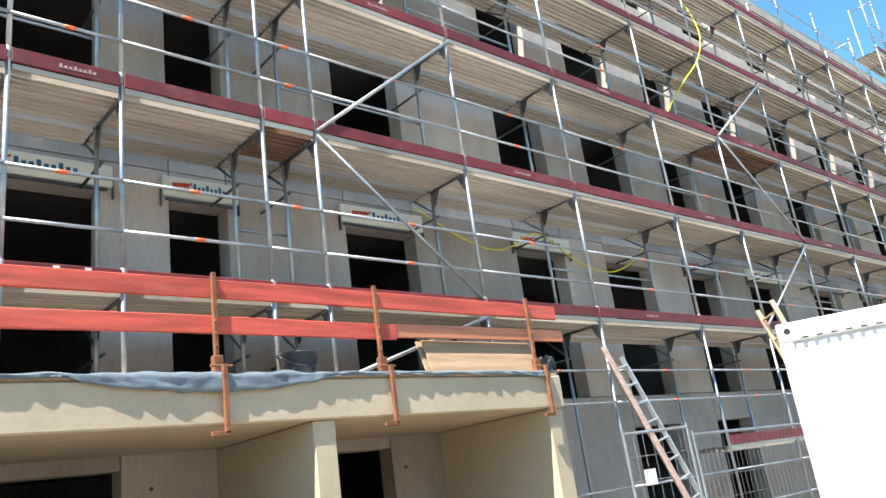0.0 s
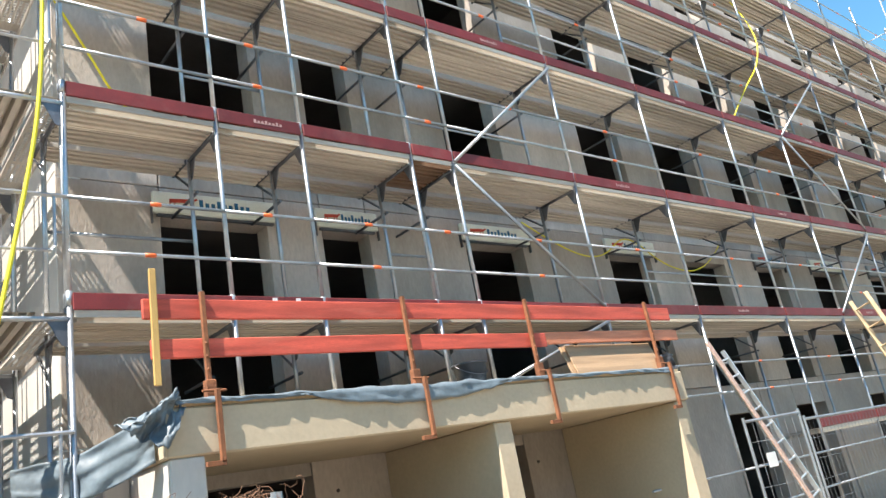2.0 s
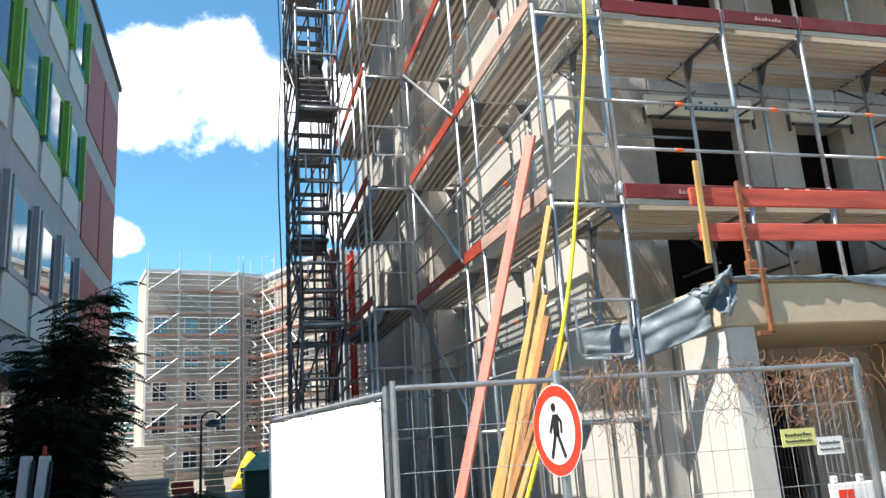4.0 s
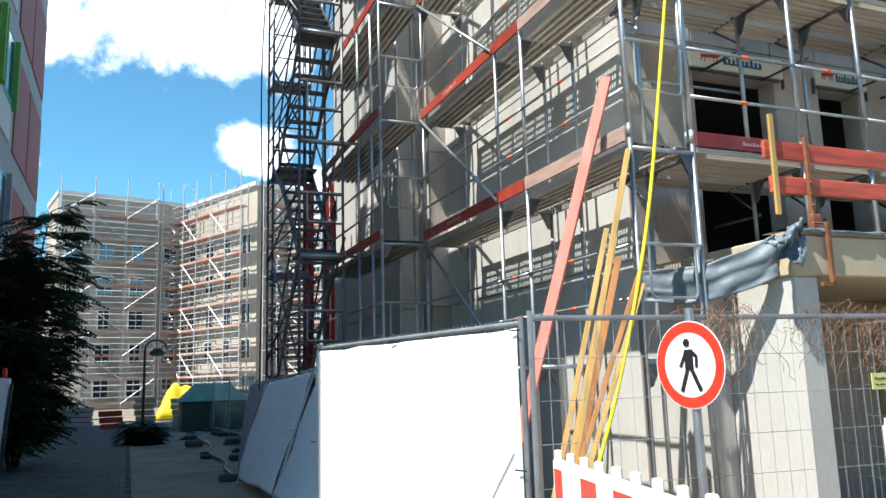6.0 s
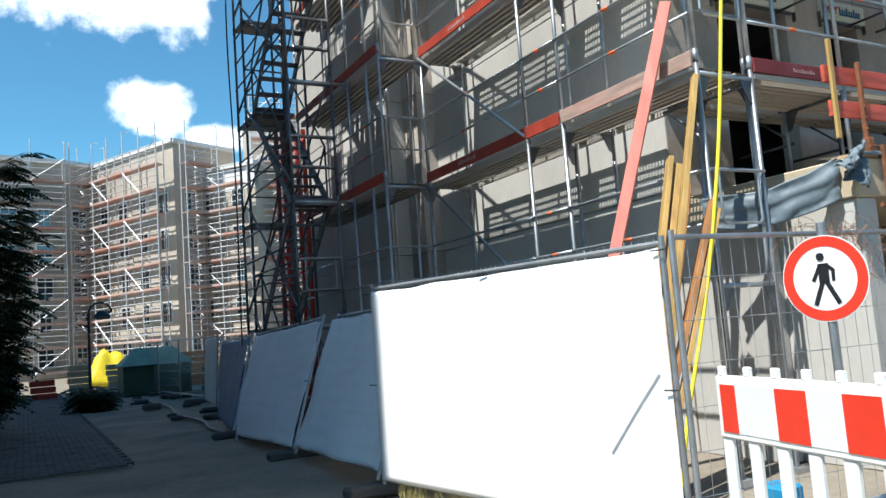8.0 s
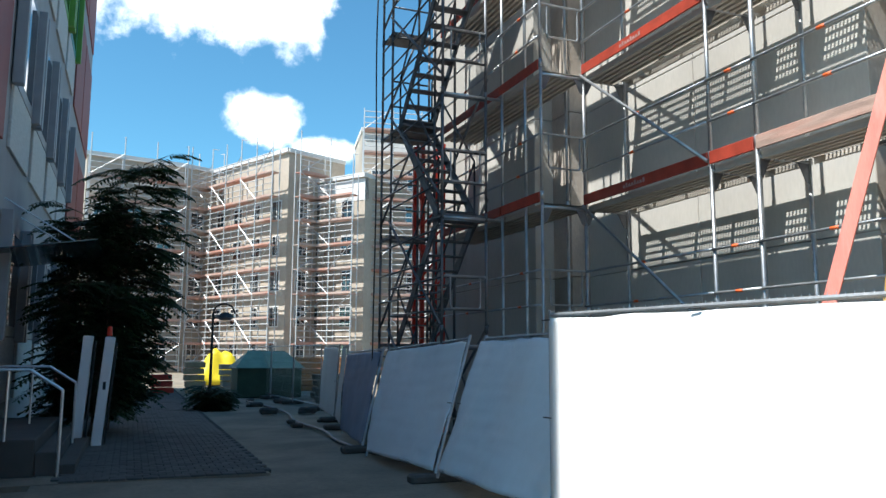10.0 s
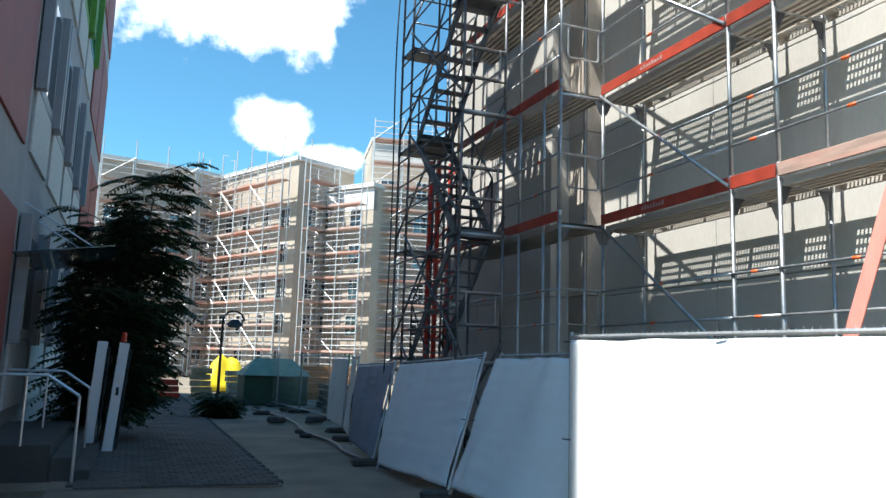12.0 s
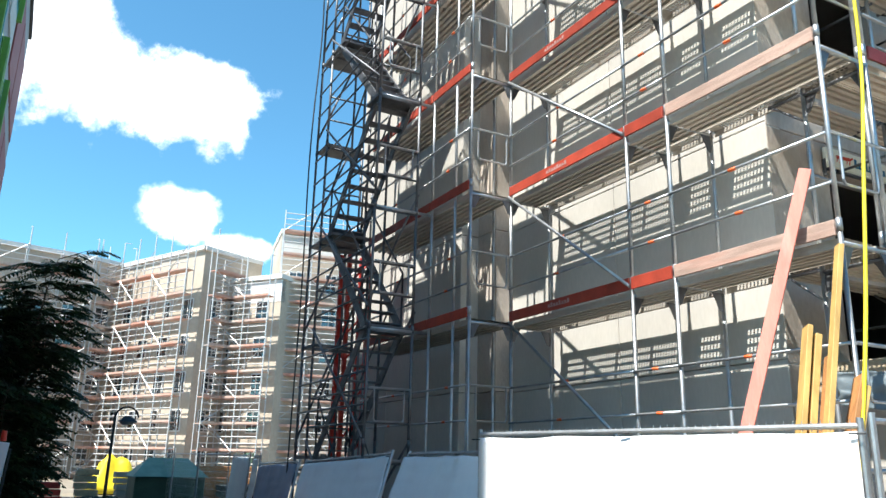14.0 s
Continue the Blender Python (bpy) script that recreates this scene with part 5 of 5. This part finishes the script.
pinnate_tree((-6.6, 14.0, 0), 6.3, 1.12, 110, 3, "dark green tree of heaven growing by the office building")
pinnate_tree((-6.9, 12.7, 0), 3.4, 0.75, 36, 9, "dark green young tree of heaven sapling at the gate")
pinnate_tree((-3.9, 19.6, 0), 0.75, 0.28, 12, 4, "small green shrub at the street lamp foot")

# ---- street lamp ----
lampx, lampy = -3.85, 20.4
lamp = thing("street_lamp", (lampx, lampy, 0), "dark street lamp with a hooped flat head", "street lamp")
part("pole", tube(bmesh.new(), (lampx, lampy, 0), (lampx, lampy, 2.85), 0.05, 10, 0.035), DARK_METAL, lamp)
arc = [(lampx + 0.32 - 0.32 * math.cos(a), lampy, 2.85 + 0.3 * math.sin(a)) for a in [math.pi * i / 10 for i in range(11)]]
part("arm", path_tube(bmesh.new(), arc, 0.03), DARK_METAL, lamp)
bm = tube(bmesh.new(), (lampx + 0.36, lampy, 2.73), (lampx + 0.36, lampy, 2.89), 0.28, 18, 0.1)
part("shade", bm, DARK_METAL, lamp)
part("bowl", tube(bmesh.new(), (lampx + 0.36, lampy, 2.65), (lampx + 0.36, lampy, 2.73), 0.16, 16, 0.26), FRAME_GREY, lamp)

# ---- site things far down the lane ----
shed = thing("skip_shed", (-2.0, 27, 0), "dark green skip with a faded green pitched lid", "skip")
part("body", boxed(-2.4, 0.0, 25.6, 27.6, 0.0, 1.1, bevel=0.03), GREEN_PAINT, shed)
bm = bmesh.new()
vs = [bm.verts.new(c) for c in ((-2.5, 25.5, 1.1), (0.1, 25.5, 1.1), (0.1, 27.7, 1.1), (-2.5, 27.7, 1.1), (-1.9, 26.6, 1.75), (-0.5, 26.6, 1.75))]
for f in ((0, 1, 5, 4), (2, 3, 4, 5), (0, 4, 3), (1, 2, 5), (3, 2, 1, 0)):
    bm.faces.new([vs[i] for i in f])
part("lid", bm, GREEN_ROOF, shed, "faded green lid")


def heap(name, x0, x1, y0, y1, h, mat, label, cat, seed=0):
    def p(u, v):
        edge = min(u, 1 - u, v, 1 - v) * 4
        return Vector((x0 + u * (x1 - x0), y0 + v * (y1 - y0), h * min(1, edge) * (0.8 + 0.35 * nz(u * 4 + seed, v * 4, seed))))
    ob = cloth(p, 18, 18, mat, None, name, 0.02)
    return tagged(ob, label, cat)


yl = heap("cover_sheet", -2.9, -0.4, 38.0, 40.0, 1.9, YELLOW_SHEET, "bright yellow sheet over a material stack", "cover sheet", 3)
for i, (x, y, w, d, h, mat, lab) in enumerate(((-7.0, 34, 2.5, 1.5, 0.9, FAR_DECK, "stack of pale formwork panels"), (-4.9, 30, 0.9, 0.7, 0.8, RED_STEEL, "red tool box on the ground"), (-3.6, 30, 0.8, 0.8, 1.3, LADDER_WOOD, "stack of pale timber"), (-2.0, 30.5, 1.0, 0.9, 1.2, FAR_WALL, "pallet of pale blocks"), (0.9, 24, 1.2, 2.5, 0.9, DARK_METAL, "dark stacked site material"), (0.3, 20.5, 1.2, 2.5, 0.8, DARK_METAL, "dark stacked site material"), (-9.5, 44, 5.5, 2.0, 2.6, FAR_WALL, "beige site wall panel"), (1.5, 31, 3, 1, 1.5, BROWN_WOOD, "stack of brown formwork timber"))):
    t = thing("material_stack", (x, y, 0), lab, "material stack", "stacks on the site")
    n = max(2, int(h / 0.22))
    for j in range(n):
        o = 0.05 * math.sin(j * 5 + i)
        part("layer", boxed(x - w / 2 + o, x + w / 2 + o, y - d / 2, y + d / 2, h * j / n, h * (j + 0.86) / n, bevel=0.015), mat, t)
for i in range(14):
    x, y = -1.3 - rnd.random() * 1.4, 10 + rnd.random() * 14
    s = 0.1 + 0.15 * rnd.random()
    ob = part("rubble_stone", boxed(x - s, x + s, y - s * 0.6, y + s * 0.6, 0, s * 0.7, bevel=s * 0.2), RUBBER)
    tagged(ob, "dark lump of rubble beside the fence", "rubble", "rubble along the fence")
hose("cable", [(-2.3, 8.2, 0.03), (-2.6, 10.0, 0.05), (-2.2, 12.0, 0.04), (-2.5, 14.5, 0.05), (-1.9, 18.0, 0.04), (-2.4, 23.0, 0.04)], 0.035, STEEL_DARK, "grey cables lying along the fence", "cable")

# ---- red lattice mast behind the stair tower ----
mast = thing("lattice_mast", (-0.5, 10.6, 0), "red painted lattice hoist mast", "hoist mast")
for x, y in ((-0.75, 10.4), (-0.3, 10.4), (-0.75, 10.85), (-0.3, 10.85)):
    part("leg", boxed(x - 0.04, x + 0.04, y - 0.04, y + 0.04, 0, 6.0), RED_STEEL, mast)
for k in range(11):
    z = 0.1 + 0.52 * k
    part("lattice", tube(bmesh.new(), (-0.75, 10.36, z), (-0.3, 10.36, z + 0.5), 0.025, 6), RED_STEEL, mast)
    part("lattice", tube(bmesh.new(), (-0.79, 10.4, z), (-0.79, 10.85, z + 0.5), 0.025, 6), RED_STEEL, mast)

# ---- scaffolded apartment block in the distance ----
# facade runs: start, end, height of the roof
FARP = [((-26.0, 80.0), (-11.5, 76.0), 13.0), ((-10.4, 66.5), (-2.6, 68.2), 18.3), ((-2.6, 68.2), (0.3, 69.6), 18.3), ((0.3, 69.6), (5.3, 59.0), 18.3), ((5.3, 59.0), (8.1, 60.35), 18.25), ((6.9, 62.0), (11.1, 56.2), 16.1), ((11.4, 58.5), (26.0, 56.0), 20.6)]
block = thing("apartment_building", (5, 72, 0), "beige apartment block under construction behind scaffolding", "building")
far_scaf = thing("scaffold", (5, 66, 0), "pale scaffold with reddish boards round the apartment block", "scaffold", "scaffolds")
tubes, boards = bmesh.new(), bmesh.new()
for s, ((xa, ya), (xb, yb), top) in enumerate(FARP):
    a, b = Vector((xa, ya, 0)), Vector((xb, yb, 0))
    d = (b - a).normalized()
    n = Vector((d.y, -d.x, 0))
    ln = (b - a).length
    m = Matrix((d, -n, Vector((0, 0, 1)))).transposed().to_4x4()
    m.translation = a
    bm = boxed(0, ln, 0.0, 6.0, 0, top)
    bm.transform(m)
    part("wall", bm, FAR_WALL, block)
    bm = boxed(-0.1, ln + 0.1, -0.25, 6.0, top, top + 0.35)
    bm.transform(m)
    part("roof", bm, FAR_WHITE, block, "pale flat roof edge")
    if s >= 5:
        bm = boxed(0.1, ln, -0.03, 0.5, top - 1.9, top - 0.1)
        bm.transform(m)
        part("parapet", bm, FAR_WHITE, block, "white parapet blockwork")
    nw = max(1, int(ln / 2.6))
    for k in range(int((top - 0.6) / 2.95)):
        z = 0.8 + 2.95 * k
        for i in range(nw):
            x = (i + 0.5) * ln / nw
            w = 1.3 if (i + k) % 3 else 1.0
            bm = boxed(x - w / 2, x + w / 2, -0.06, 0.1, z, z + 1.75)
            bm.transform(m)
            win = part("window", bm, FAR_WHITE, block, "white framed window")
            for q in (0, 1):
                bm = boxed(x - w / 2 + 0.08 + q * (w / 2 - 0.04), x - 0.05 + q * (w / 2 - 0.04), -0.075, -0.062, z + 0.1, z + 1.65)
                bm.transform(m)
                part("pane", bm, WINDOW, win, "dark pane")
    # scaffold
    def at(x, y, z):
        return m @ Vector((x, y, z))
    nb = max(1, round(ln / 2.57))
    hi = top + 1.6
    for i in range(nb + 1):
        x = ln * i / nb
        for y in (-1.6, -0.9):
            tube(tubes, at(x, y, 0), at(x, y, hi if y < -1 else top), 0.05, 4)
        if i % 2:
            tube(tubes, at(x, -1.6, hi), at(x, -1.0, hi + 0.05), 0.03, 4)
    for k in range(12):
        z = 0.4 + 2.0 * k
        if z > top:
            break
        bb = boxed(0, ln, -1.6, -0.9, z - 0.06, z)
        bb.transform(m)
        tmp = bpy.data.meshes.new("boards")
        bb.to_mesh(tmp)
        bb.free()
        boards.from_mesh(tmp)
        for h in (0.55, 1.05, 1.55):
            tube(tubes, at(0, -1.62, z + h), at(ln, -1.62, z + h), 0.042, 4)
        bb = boxed(0, ln, -1.63, -1.6, z, z + 0.16)
        bb.transform(m)
        bb.to_mesh(tmp)
        bb.free()
        boards.from_mesh(tmp)
        for i in range(0, nb, 2):
            j = (i + (k % 2)) % nb
            sgn = (k + i) % 2
            tube(tubes, at(ln * (j + sgn) / nb, -1.64, z), at(ln * (j + 1 - sgn) / nb, -1.64, z + 2), 0.035, 4)
p1 = part("tubes", tubes, FAR_STEEL, far_scaf)
p1["kind"] = "stuff"
p2 = part("boards", boards, FAR_DECK, far_scaf)
p2["kind"] = "stuff"

# assumed block at the rear of the street, unseen behind the walker
rear = thing("street_block", (0, -40, 0), "unseen plain pale street block assumed behind the walker", "building")
part("wall", boxed(-40, 40, -50, -42, 0, 14), FAR_WALL, rear)

# ---- paved lane ----
lane = thing("pavement", (-5.8, 12, 0), "worn grey concrete paver lane", "pavement", kind="structure")
part("bed", boxed(-8.35, -4.25, 6.9, 34.0, -0.2, 0.012), DIRT, lane)
pm = mesh_of("paver", boxed(-0.096, 0.096, -0.096, 0.096, -0.03, 0.03, bevel=0.006), PAVER)
pj = bmesh.new()
near = 0
for iy in range(135):
    for ix in range(20):
        x, y = -8.2 + ix * 0.2 + (0.1 if iy % 2 else 0), 7.0 + iy * 0.2
        if x > -4.25 - 0.0 or x < -6.9 and y < 12.5:
            continue
        z = 0.004 + 0.006 * nz(x * 1.3, y * 1.3, 2) + 0.003 * rnd.random()
        if near < 300 and -6.2 < x:
            ob = new("paver", pm)
            ob.parent = lane
            ob.matrix_basis = Matrix.Translation(-world_of(lane)) @ pose(x, y, z, rnd.gauss(0, 0.6), rnd.gauss(0, 0.6), 0)
            near += 1
        else:
            box(pj, x - 0.096, x + 0.096, y - 0.096, y + 0.096, z - 0.03, z + 0.03)
po = part("pavers", pj, PAVER, lane)
po["kind"] = "stuff"
